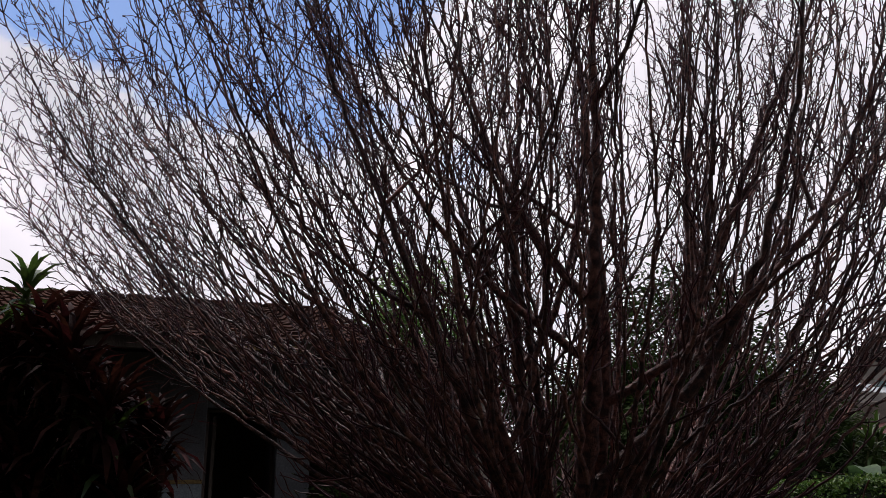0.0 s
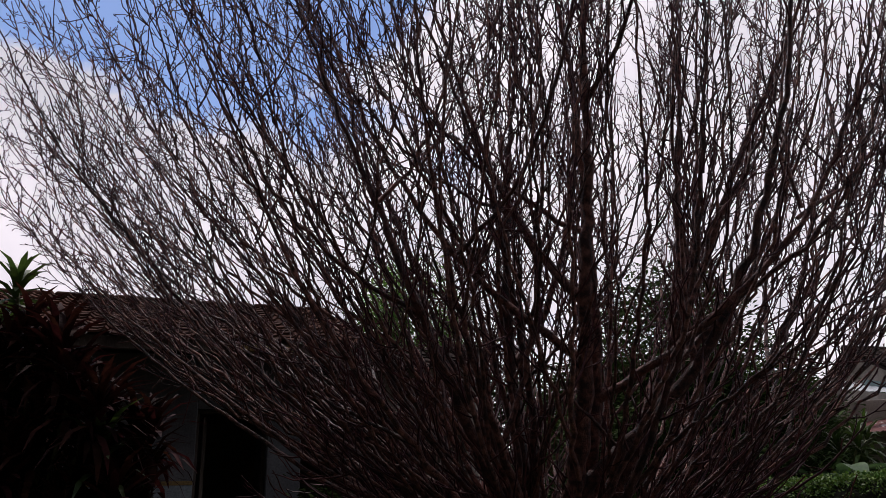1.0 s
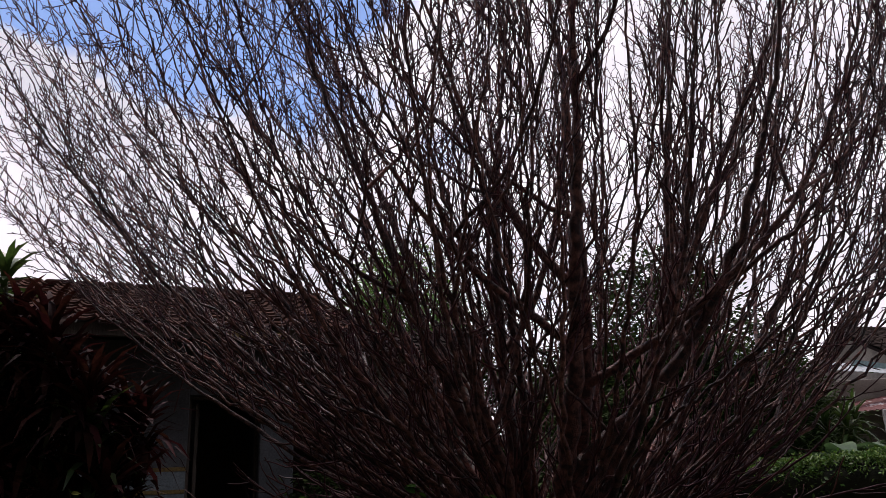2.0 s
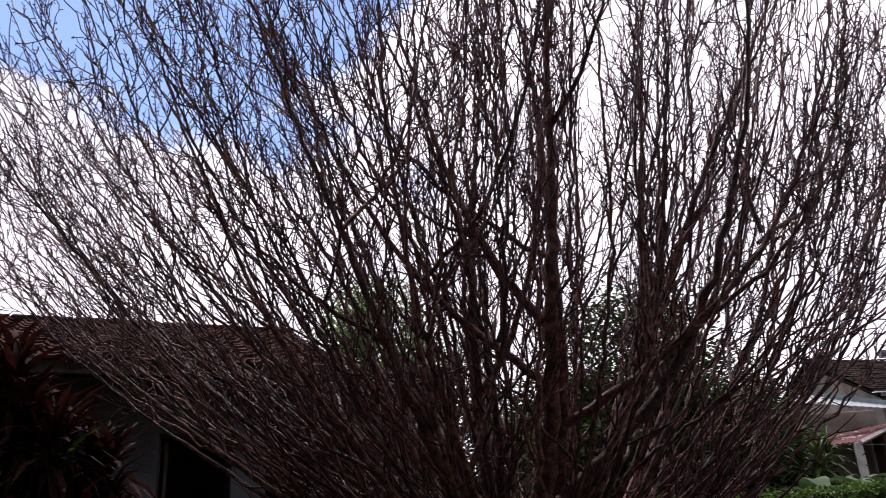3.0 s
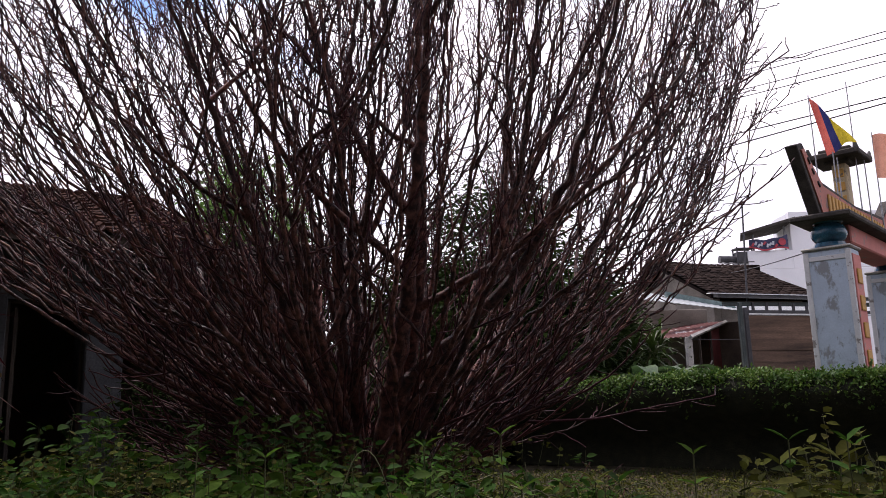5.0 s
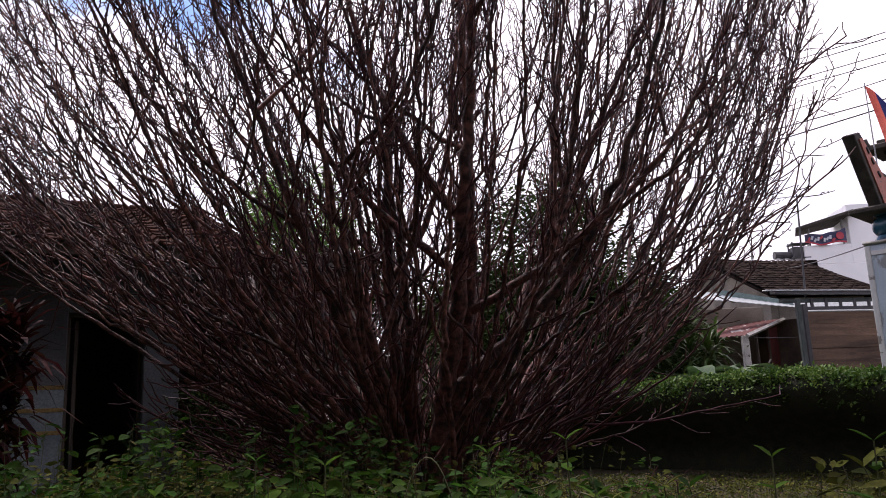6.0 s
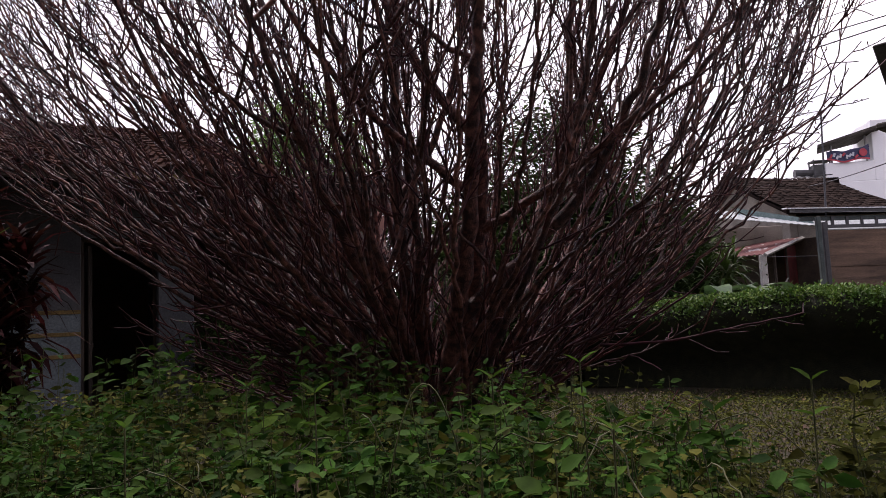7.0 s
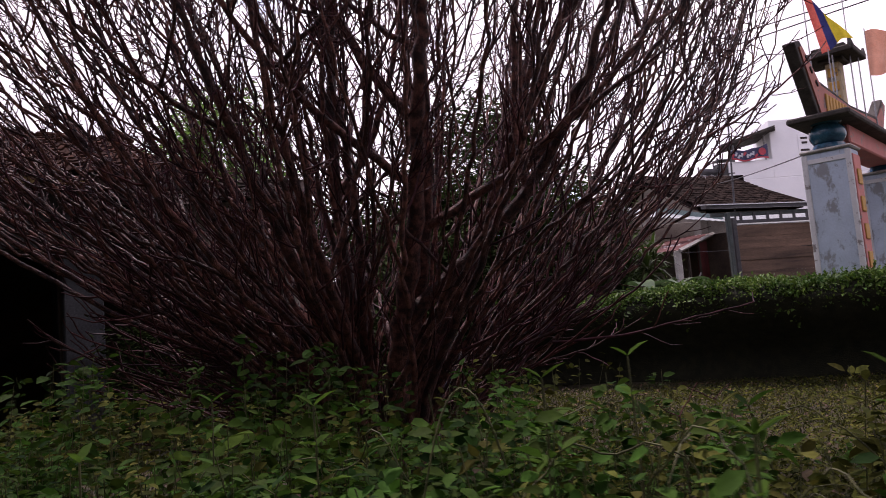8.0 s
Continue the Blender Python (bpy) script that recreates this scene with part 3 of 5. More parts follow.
# ---- undergrowth ----
def weed_field(heap, stalks, n, x0, x1, y0, y1, top, leaf, pairs, reach_down=0.45):
    """Stalks with pairs of leaves, up to the height that top(x, y) gives."""
    x, y = rng.uniform(x0, x1, n), rng.uniform(y0, y1, n)
    for px, py in zip(x, y):
        hi = top(px, py) * rng.uniform(0.82, 1.05)
        lean = rng.normal(0, 0.10, 2)
        foot = np.array([px, py, 0.0])
        head = np.array([px + lean[0], py + lean[1], hi])
        m = 5
        pts = foot + (head - foot) * np.linspace(0, 1, m)[:, None] + wander(m, 0.012)
        stalks.tube(pts, np.linspace(0.0018, 0.0010, m), 3)
        k = rng.integers(pairs[0], pairs[1])
        s = 1 - reach_down / max(hi, 0.3) * rng.uniform(0, 1, k) ** 1.3
        s = np.clip(s, 0.15, 1)
        at = foot + (head - foot) * s[:, None]
        w = scatter_ways(k, 0.02)
        size = rng.uniform(leaf[0], leaf[1], k)
        heap.leaves(at + w * 0.012, w, np.tile([0, -0.25, 1.0], (k, 1)) + rng.normal(0, 0.45, (k, 3)), size, size * rng.uniform(0.5, 0.74, k), LEAF_OVAL)


def near_top(x, y):
    return 0.835 + 0.05 * math.sin(4.1 * x + 1) + 0.04 * math.sin(5.3 * y + 2 * x) - 0.12 * max(0.0, x) - 0.03 * max(0.0, -x - 1.2)


def right_top(x, y):
    return 0.50 + 0.06 * math.sin(3.7 * x) + 0.04 * math.sin(4.9 * y + x)


def mid_top(x, y):
    return 0.64 + 0.16 * math.sin(1.9 * x + 0.5) * math.sin(1.3 * y) + 0.10 * math.sin(4.3 * x + y)


weeds = thing("undergrowth", (-1.0, 2.0, 0), "dense green weeds with small oval leaves", "weeds", kind="stuff")
leaves_a, leaves_b, leaves_c, leaves_d, stalk_heap = Heap(), Heap(), Heap(), Heap(), Heap()
weed_field(leaves_a, stalk_heap, 1000, -2.6, 0.45, 0.98, 2.5, near_top, (0.015, 0.037), (38, 64))
weed_field(leaves_b, stalk_heap, 560, -2.8, 0.6, 0.98, 2.8, lambda x, y: near_top(x, y) - 0.02, (0.014, 0.034), (28, 50))
weed_field(leaves_b, stalk_heap, 420, 0.25, 3.2, 1.15, 3.0, right_top, (0.020, 0.050), (16, 32))
weed_field(leaves_b, stalk_heap, 520, -5.5, -0.4, 2.7, 6.2, mid_top, (0.03, 0.07), (12, 24))
weed_field(leaves_a, stalk_heap, 160, -3.2, -0.3, 2.6, 4.4, lambda x, y: mid_top(x, y) + 0.10 + 0.22 * math.exp(-((x + 1.2) ** 2 + (y - 3.1) ** 2) * 1.5), (0.03, 0.07), (12, 24))
weed_field(leaves_b, stalk_heap, 30, -2.4, -1.0, 2.6, 3.8, lambda x, y: 0.95 + 0.12 * math.sin(5.0 * x), (0.03, 0.065), (6, 12), 0.5)
weed_field(leaves_b, stalk_heap, 170, 0.5, 1.5, 1.3, 2.5, lambda x, y: 0.50 + 0.42 * min(1.0, max(0.0, (x / y - 0.36) * 6)), (0.022, 0.055), (24, 42))
weed_field(leaves_b, stalk_heap, 170, -4.2, -0.8, 6.2, 9.2, lambda x, y: 0.5 + 0.12 * math.sin(2.3 * x + y), (0.04, 0.09), (12, 22))
weed_field(leaves_c, stalk_heap, 70, -2.6, 1.2, 1.1, 2.8, lambda x, y: near_top(x, y) * 0.9, (0.03, 0.06), (5, 11))
weed_field(leaves_d, stalk_heap, 34, -0.62, -0.08, 1.8, 2.25, lambda x, y: 0.86, (0.03, 0.062), (12, 22), 0.3)
weed_field(leaves_b, stalk_heap, 700, 0.2, 4.2, 2.3, 5.2, lambda x, y: 0.20 + 0.10 * math.sin(3.1 * x + 1) * math.sin(2.7 * y), (0.022, 0.055), (8, 18), 0.2)
weed_field(leaves_a, stalk_heap, 90, 0.1, 4.0, 2.2, 5.5, lambda x, y: 0.16 + 0.08 * math.sin(2.1 * x + y), (0.025, 0.06), (8, 16), 0.15)
leaves_c.link("withered_leaves", LITTER, weeds)
leaves_d.link("broad_leaves", WEED_PALE, weeds)
leaves_a.link("bright_leaves", WEED, weeds)
leaves_b.link("dull_leaves", WEED_DULL, weeds)
stalk_heap.link("stalks", STALK, weeds)


def sprout(at, top, lean, pairs, size, material, label):
    """One taller weed that stands out of the rest: a stalk and paired leaves near its head."""
    ob = thing("weed", (at[0], at[1], 0), label, "weed", "weeds that stand out")
    foot, head = np.array([at[0], at[1], 0.0]), np.array([at[0] + lean[0], at[1] + lean[1], top])
    s = np.linspace(0, 1, 8)[:, None]
    pts = foot + (head - foot) * s + np.array([lean[1], -lean[0], 0]) * 0.25 * np.sin(s * 3.1)
    h = Heap()
    h.tube(pts, np.linspace(0.0022, 0.0014, 8), 5)
    h.link("stalk", STALK, ob, smooth=True)
    turn = rng.uniform(0, 6.28)
    for k in range(pairs):
        q = head + (foot - head) * (0.055 * k)
        for side in (0, math.pi):
            a = turn + side + k * 1.5
            h = Heap()
            w = np.array([[math.cos(a), math.sin(a), 0.35 if k else 0.7]])
            ln = size * (0.8 + 0.12 * k) * rng.uniform(0.85, 1.1)
            h.leaves(q[None], w, np.array([[0, 0, 1.0]]), np.array([ln]), np.array([ln * 0.38]), LEAF_OVAL)
            h.link("leaf", material, ob, smooth=True)
    return ob


SPROUTS = [((0.16, 1.46), 0.975, (-0.02, 0.0), 2, 0.045), ((0.02, 1.34), 0.965, (-0.02, 0.0), 3, 0.042), ((-0.29, 1.46), 0.945, (0.0, 0.0), 3, 0.050),
           ((0.46, 1.42), 0.935, (0.02, 0.0), 2, 0.050), ((0.11, 1.06), 0.925, (0.02, 0.0), 2, 0.042), ((0.66, 1.50), 0.95, (0.03, 0.0), 4, 0.062),
           ((0.74, 1.42), 0.95, (0.03, 0.02), 4, 0.060), ((-0.52, 1.75), 0.94, (0.02, 0.0), 4, 0.048), ((-0.53, 1.30), 0.92, (0.0, 0.0), 3, 0.045),
           ((0.56, 1.12), 0.86, (0.04, 0.0), 3, 0.055), ((-0.80, 1.3), 0.9, (0.02, 0.0), 3, 0.050), ((0.90, 1.6), 0.93, (-0.03, 0.0), 3, 0.055)]
for at, top, lean, pairs, size in SPROUTS:
    sprout(at, top, lean, pairs, size, WEED_PALE if pairs < 4 else WEED, "tall green weed with paired oval leaves among the undergrowth")

for k in range(9):
    y = rng.uniform(1.35, 2.3)
    x = y * rng.uniform(0.30, 0.62)
    sprout((x, y), 0.84 + 0.2 * (x / y - 0.36) + rng.uniform(-0.10, 0.05), (rng.normal(0, 0.12), rng.normal(0, 0.08)), int(rng.integers(3, 6)), rng.uniform(0.05, 0.085), WEED_DULL if k % 3 else WEED,
           "leafy green weed beside the open grass")

vine = thing("dry_vine", (-0.1, 1.4, 0.0), "thin pale dry vine arching out of the weeds", "vine")
s = np.linspace(0, 1, 16)
h = Heap()
h.tube(np.stack([-0.16 + 0.13 * s, np.full(16, 1.33), 0.80 + 0.62 * s - 0.68 * s**2.2], 1), np.full(16, 0.0013), 5)
h.link("stem", STALK, vine, smooth=True)

# pale creeping stems that run over the weeds
for k in range(26):
    x0, y0 = (rng.uniform(-1.7, 0.4), rng.uniform(1.1, 1.9)) if k < 18 else (rng.uniform(0.3, 1.2), rng.uniform(1.3, 2.2))
    a, ln = rng.uniform(0, 6.28), rng.uniform(0.18, 0.42)
    s = np.linspace(0, 1, 14)
    z0 = near_top(x0, y0) if k < 18 else right_top(x0, y0) + 0.1
    line = np.stack([x0 + math.cos(a) * ln * s, y0 + 0.5 * math.sin(a) * ln * s, z0 - 0.05 + 0.22 * s - 0.24 * s**2 + 0.012 * np.sin(9 * s + k)], 1) + wander(14, 0.004)
    creeper = thing("creeping_stem", (x0, y0, 0), "thin pale green creeping stem over the weeds", "vine", "creeping stems")
    h = Heap()
    h.tube(np.concatenate([[[x0, y0, 0.0]], line]), np.full(15, 0.0012), 5)
    h.link("stem", STALK, creeper, smooth=True)
    for i in range(3, 14, 3):
        h = Heap()
        ln = rng.uniform(0.014, 0.028)
        h.leaves(line[i : i + 1], scatter_ways(1, 0.3), np.array([[0, 0, 1.0]]), np.array([ln]), np.array([ln * 0.6]), LEAF_OVAL)
        h.link("leaf", WEED_DULL, creeper, smooth=True)

# bare forked twigs that stand in the open grass
for x0, y0, top, lean in ((0.36, 1.88, 0.885, -0.04), (0.45, 1.92, 0.905, 0.05)):
    twig = thing("dry_twig", (x0, y0, 0), "bare grey forked twig standing in the grass", "twig", "bare forked twigs")
    stem = shoot(np.array([x0, y0, 0.0]), (lean, 0.0, 1.0), top - 0.06, 0.4, 0.09, 0.04)
    h = Heap()
    h.tube(stem, np.linspace(0.0016, 0.0012, len(stem)), 5)
    h.link("stem", TWIG, twig, smooth=True)
    for k, a in enumerate((-0.9, 0.7, 1.4)):
        h = Heap()
        p = shoot(stem[-1 - k % 2], (math.sin(a), 0.1, 0.75), rng.uniform(0.05, 0.09), 0.2, 0.018, 0.22)
        h.tube(p, np.linspace(0.0012, 0.0010, len(p)), 5)
        h.link("branch", TWIG, twig, smooth=True)

# grass and litter on the open ground
lawn = thing("grass", (2.5, 6.0, 0), "short sparse grass over bare soil", "grass", kind="stuff")
n = 42000
x, y = rng.uniform(-0.6, 6.5, n), 2.6 + 8.2 * rng.uniform(0, 1, n) ** 1.2
w = unit(np.stack([rng.normal(0, 0.5, n), rng.normal(0, 0.5, n), np.ones(n)], 1))
ln = rng.uniform(0.02, 0.065, n)
h = Heap()
h.leaves(np.stack([x, y, ground_height(x, y)], 1), w, rng.normal(0, 1, (n, 3)), ln, np.full(n, 0.009), LEAF_SMALL)
h.link("blades", GRASS, lawn)
n = 46000
x, y = rng.uniform(-0.6, 6.0, n), 2.4 + 7.5 * rng.uniform(0, 1, n) ** 1.4
size = rng.uniform(0.016, 0.050, n)
h = Heap()
h.leaves(np.stack([x, y, ground_height(x, y) + 0.01 + 0.06 * rng.uniform(0, 1, n) ** 2], 1), scatter_ways(n, 0.3), np.tile([0, 0, 1.0], (n, 1)) + rng.normal(0, 0.35, (n, 3)), size, size * 0.6, LEAF_SMALL)
h.link("creeping_leaves", WEED_DULL, lawn)
litter = thing("leaf_litter", (2.5, 6.0, 0), "fallen dry leaves scattered over the ground", "litter", kind="stuff")
n = 6000
x, y = rng.uniform(-2.5, 6.5, n), 2.6 + 8.0 * rng.uniform(0, 1, n) ** 1.1
h = Heap()
h.leaves(np.stack([x, y, ground_height(x, y) + rng.uniform(0.006, 0.04, n)], 1), scatter_ways(n, 0.05), np.tile([0, 0, 1.0], (n, 1)) + rng.normal(0, 0.3, (n, 3)),
         rng.uniform(0.03, 0.075, n), rng.uniform(0.018, 0.035, n), LEAF_SMALL)
h.link("leaves", LITTER, litter)


# ---- clipped hedge ----
def build_hedge(a, b, deep, high):
    a, b = np.array(a, float), np.array(b, float)
    along = b - a
    size = np.linalg.norm(along)
    along = along / size
    back = np.array([-along[1], along[0]])
    if back[1] < 0:
        back = -back
    hedge = thing("hedge", (*((a + b) / 2), 0), "clipped green hedge with small leaves, inside coloured dark for shade", "hedge")
    nx = 70
    # outline of the section: front foot, front, shoulders, back
    sec = [(0.72, 0.0), (0.70, 0.34), (0.30, 0.60), (0.04, 0.84), (0.14, 0.98), (0.5, 1.0), (0.86, 0.98), (0.97, 0.88), (1.0, 0.6), (0.96, 0.0)]
    V = np.zeros((nx, len(sec), 3))
    for i in range(nx):
        s = i / (nx - 1) * size
        lump = 0.05 * math.sin(s * 3.1) + 0.04 * math.sin(s * 7.7 + 1)
        for j, (d, z) in enumerate(sec):
            p = a + along * s + back * (d * deep + (lump + rng.normal(0, 0.015)) * (0.5 - d))
            V[i, j] = (*p, z * (high - 0.07) * (1 + 0.03 * math.sin(s * 2.3 + 0.6)) + rng.normal(0, 0.012) * (z > 0.1))
    i, j = np.meshgrid(np.arange(nx - 1), np.arange(len(sec) - 1), indexing="ij")
    c = i * len(sec) + j
    F = np.stack([c, c + len(sec), c + len(sec) + 1, c + 1], -1).reshape(-1, 4)
    sheet("inside", V.reshape(-1, 3), F, HEDGE_SHADE, hedge, "inner shell, near black to stand for the shade inside the hedge")
    n = 40000
    fi = rng.uniform(0, nx - 1.001, n)
    # leafy over the top and shoulder, thinning raggedly down the front, where the dark shell stands for shade
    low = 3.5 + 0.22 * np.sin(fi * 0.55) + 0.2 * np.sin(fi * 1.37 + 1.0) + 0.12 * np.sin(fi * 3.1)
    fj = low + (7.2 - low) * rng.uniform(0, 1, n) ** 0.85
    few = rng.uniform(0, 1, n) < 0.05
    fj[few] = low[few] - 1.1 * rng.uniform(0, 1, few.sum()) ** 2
    i0, j0 = fi.astype(int), fj.astype(int)
    u, v = (fi - i0)[:, None], (fj - j0)[:, None]
    p = V[i0, j0] * (1 - u) * (1 - v) + V[i0 + 1, j0] * u * (1 - v) + V[i0, j0 + 1] * (1 - u) * v + V[i0 + 1, j0 + 1] * u * v
    mid = np.stack([*(a[:, None] + along[:, None] * (fi / (nx - 1) * size) + back[:, None] * deep * 0.5), np.full(n, high * 0.6)], 1)
    nrm = unit(p - mid)
    w = unit(nrm * 0.5 + rng.normal(0, 0.6, (n, 3)) + [0, 0, 0.15])
    h = Heap()
    ln = 0.026 + 0.050 * rng.uniform(0, 1, n) ** 1.5
    h.leaves(p + nrm * (rng.uniform(-0.03, 0.05, n) + 0.10 * rng.uniform(0, 1, n) ** 12)[:, None], w, nrm + [0, 0, 0.6] + rng.normal(0, 0.35, (n, 3)), ln, ln * 0.55, LEAF_SMALL)
    tagged(h.link("leaves", HEDGE_LEAF, hedge), kind="stuff")
    return hedge


build_hedge((0.9, 11.6), (6.2, 7.9), 1.0, 1.27)


# ---- trees behind ----
def leafy_tree(at, high, crown_lo, rx, rz, count, material, leaf, label, droop=0.0):
    ob = thing("tree", at, label, "tree", "trees behind")
    at = np.array(at, float)
    h = Heap()
    m = 7
    trunk = at + np.stack([wander(m, 0.05)[:, 0], wander(m, 0.05)[:, 1], np.linspace(-0.05, high * 0.75, m)], 1)
    h.tube(trunk, np.linspace(0.13, 0.04, m), 8)
    h.link("trunk", BARK, ob, smooth=True)
    limbs, crown = Heap(), Heap()
    for k in range(38):
        a, z = rng.uniform(0, 6.28), rng.uniform(crown_lo, high * 0.95)
        f = (z - crown_lo) / (high - crown_lo)
        out = rx * math.sin(math.pi * (0.16 + 0.78 * f)) ** 0.7 * rng.uniform(0.45, 1.0) + 0.1
        start = at + [0, 0, z * 0.72]
        tip = at + [math.cos(a) * out, math.sin(a) * out, z]
        pts = start + (tip - start) * np.linspace(0, 1, 5)[:, None] + wander(5, 0.04)
        limbs.tube(pts, np.linspace(0.03, 0.008, 5), 4)
        c = count // 38
        q = tip + rng.normal(0, 1, (c, 3)) * [rx * 0.22, rx * 0.22, rz]
        w = scatter_ways(c, -droop)
        ln = rng.uniform(leaf * 0.6, leaf * 1.3, c)
        crown.leaves(q, w, np.tile([0, 0, 1.0], (c, 1)) + rng.normal(0, 0.4, (c, 3)), ln, ln * 0.42, LEAF_SMALL)
    tagged(limbs.link("limbs", BARK, ob), kind="stuff")
    tagged(crown.link("crown", material, ob), kind="stuff")
    return ob


leafy_tree((1.45, 15.0, 0), 5.2, 1.0, 1.6, 0.36, 13000, TREE_LEAF, 0.14, "dark green bushy tree with dense small leaves")
leafy_tree((3.0, 15.8, 0), 4.0, 1.0, 1.3, 0.28, 9000, TREE_LEAF, 0.14, "lower dark green tree beside the yard")
leafy_tree((3.8, 16.4, 0), 2.4, 0.2, 1.0, 0.26, 14000, TREE_LEAF, 0.15, "low dark green shrub beside the shed")
leafy_tree((2.4, 13.8, 0), 2.8, 0.2, 1.4, 0.28, 20000, TREE_LEAF, 0.14, "low dark green shrub behind the hedge")
leafy_tree((0.0, 14.2, 0), 3.3, 0.2, 1.2, 0.25, 11000, TREE_LEAF, 0.15, "dark green shrub behind the bare tree")
leafy_tree((0.3, 12.6, 0), 2.4, 0.2, 1.1, 0.25, 12000, TREE_LEAF, 0.13, "dark green shrub at the end of the hedge")
leafy_tree((0.95, 13.6, 0), 3.4, 0.2, 1.4, 0.27, 22000, TREE_LEAF, 0.14, "dark green shrub among the trees behind the hedge")
leafy_tree((-2.9, 10.0, 0), 1.3, 0.1, 0.9, 0.18, 7000, TREE_LEAF, 0.09, "low dark green shrub in front of the brick house")
leafy_tree((-1.2, 14.6, 0), 3.5, 0.2, 1.2, 0.28, 13000, TREE_LEAF, 0.14, "dark green shrub beside the brick house")
leafy_tree((-4.0, 14.2, 0), 3.9, 0.3, 1.3, 0.3, 14000, TREE_LEAF, 0.14, "dark green tree between the two houses")
leafy_tree((-3.5, 15.5, 0), 6.2, 3.4, 1.1, 0.28, 6500, PINE_LEAF, 0.13, "bright green tree rising behind the houses", 0.2)
leafy_tree((-2.4, 16.5, 0), 5.4, 3.2, 0.9, 0.25, 1800, TREE_LEAF, 0.10, "slender green tree behind the houses")


# far line of trees behind the gardens
woods = thing("tree_line", (-3.0, 36.0, 0), "distant dark green tree line behind the gardens", "trees", kind="stuff")
h = Heap()
for k in range(60):
    x0 = -24 + 40 * (k + rng.uniform(0, 1)) / 60
    top = 3.1 + 0.7 * math.sin(k * 1.3) + 0.4 * math.sin(k * 0.37)
    c = 420
    q = np.array([x0, 36.0 + rng.uniform(-1.5, 1.5), 0.0]) + np.stack([rng.normal(0, 0.6, c), rng.normal(0, 0.6, c), top * rng.uniform(0, 1, c) ** 0.7], 1)
    ln = rng.uniform(0.16, 0.36, c)
    h.leaves(q, scatter_ways(c, 0.1), np.tile([0, 0, 1.0], (c, 1)) + rng.normal(0, 0.4, (c, 3)), ln, ln * 0.6, LEAF_SMALL)
h.link("foliage", TREE_LEAF, woods)


def banana(at, high, n, label):
    ob = thing("banana_plant", at, label, "banana plant", "banana plants")
    at = np.array(at, float)
    h = Heap()
    h.tube(at + np.stack([np.zeros(5), np.zeros(5), np.linspace(-0.03, high * 0.5, 5)], 1), np.linspace(0.11, 0.06, 5), 10)
    h.link("stem", STALK, ob, smooth=True)
    for k in range(n):
        a = k * 2.4 + rng.normal(0, 0.2)
        o = np.array([math.cos(a), math.sin(a), 0])
        ln = high * rng.uniform(0.55, 0.8)
        s = np.linspace(0, 1, 12)
        mid = at + [0, 0, high * 0.45] + o * (s * ln * 0.75)[:, None] + np.array([0, 0, 1.0]) * (ln * (0.95 * s - 0.85 * s**2.2))[:, None]
        wide = rng.uniform(0.55, 1.0, 12) * 0.17 * np.sin(np.clip(s * 1.05 - 0.12, 0, 1) * np.pi) ** 0.6 * high / 2.0 + 0.008
        side = np.array([-o[1], o[0], 0])
        left = mid + side * wide[:, None] + [0, 0, 1] * (0.25 * wide)[:, None]
        right = mid - side * wide[:, None] + [0, 0, 1] * (0.25 * wide)[:, None]
        V = np.stack([left, mid, right], 1).reshape(-1, 3)
        F = np.array([(3 * q + c, 3 * q + c + 1, 3 * q + c + 4, 3 * q + c + 3) for q in range(11) for c in (0, 1)])
        sheet("leaf", V, F, BANANA, ob, smooth=True)
    return ob


banana((3.2, 12.4, 0), 2.1, 7, "green banana plant with broad arching leaves behind the hedge")
banana((4.15, 13.5, 0), 2.2, 8, "green banana plant with broad arching leaves behind the hedge")
banana((2.5, 12.3, 0), 1.9, 6, "green banana plant with broad arching leaves behind the hedge")
banana((0.9, 11.9, 0), 1.7, 6, "green banana plant with broad arching leaves behind the hedge")


# ---- red-leaved strap plant by the house ----
def strap_plant(at, heads, label):
    ob = thing("cordyline", at, label, "plant")
    at = np.array(at, float)
    for dx, dy, z, red, size in heads:
        top = at + [dx, dy, z]
        s = np.linspace(0, 1, 7)[:, None]
        pts = at + (top - at) * s + np.array([dx, dy, 0]) * -0.12 * np.sin(s * 3.1)
        h = Heap()
        h.tube(pts, np.linspace(0.022, 0.014, 7), 6)
        h.link("stem", STALK, ob, smooth=True)
        n = 34
        a = np.arange(n) * 2.4
        rise = np.linspace(1.6, -0.9, n)
        w = unit(np.stack([np.cos(a), np.sin(a), rise], 1) + rng.normal(0, 0.12, (n, 3)))
        pos = top - np.array([0, 0, 1.0]) * (np.linspace(0, 0.22, n))[:, None]
        ln = size * rng.uniform(0.75, 1.15, n)
        h = Heap()
        h.leaves(pos, w, np.tile([0, 0, 1.0], (n, 1)), ln, np.full(n, 0.055), LEAF_STRAP)
        h.link("leaf_rosette", CORD_RED if red else CORD_GREEN, ob, smooth=True)
    return ob


HEADS = [(-0.35, 0.0, 2.75, 0, 0.34), (-0.55, 0.2, 2.45, 0, 0.32), (-0.1, -0.1, 2.40, 1, 0.34)]
HEADS += [(rng.uniform(-0.85, 0.82), rng.uniform(-0.35, 0.35), rng.uniform(0.35, 2.35), 1 if k % 25 else 0, rng.uniform(0.34, 0.44)) for k in range(110)]
strap_plant((-3.95, 5.0, 0), [h for h in HEADS if h[2] < 2.38 - 0.6 * max(0.0, h[0]) or h[2] > 2.35],
            "tall leafy plant with dark red strap leaves and green tops")


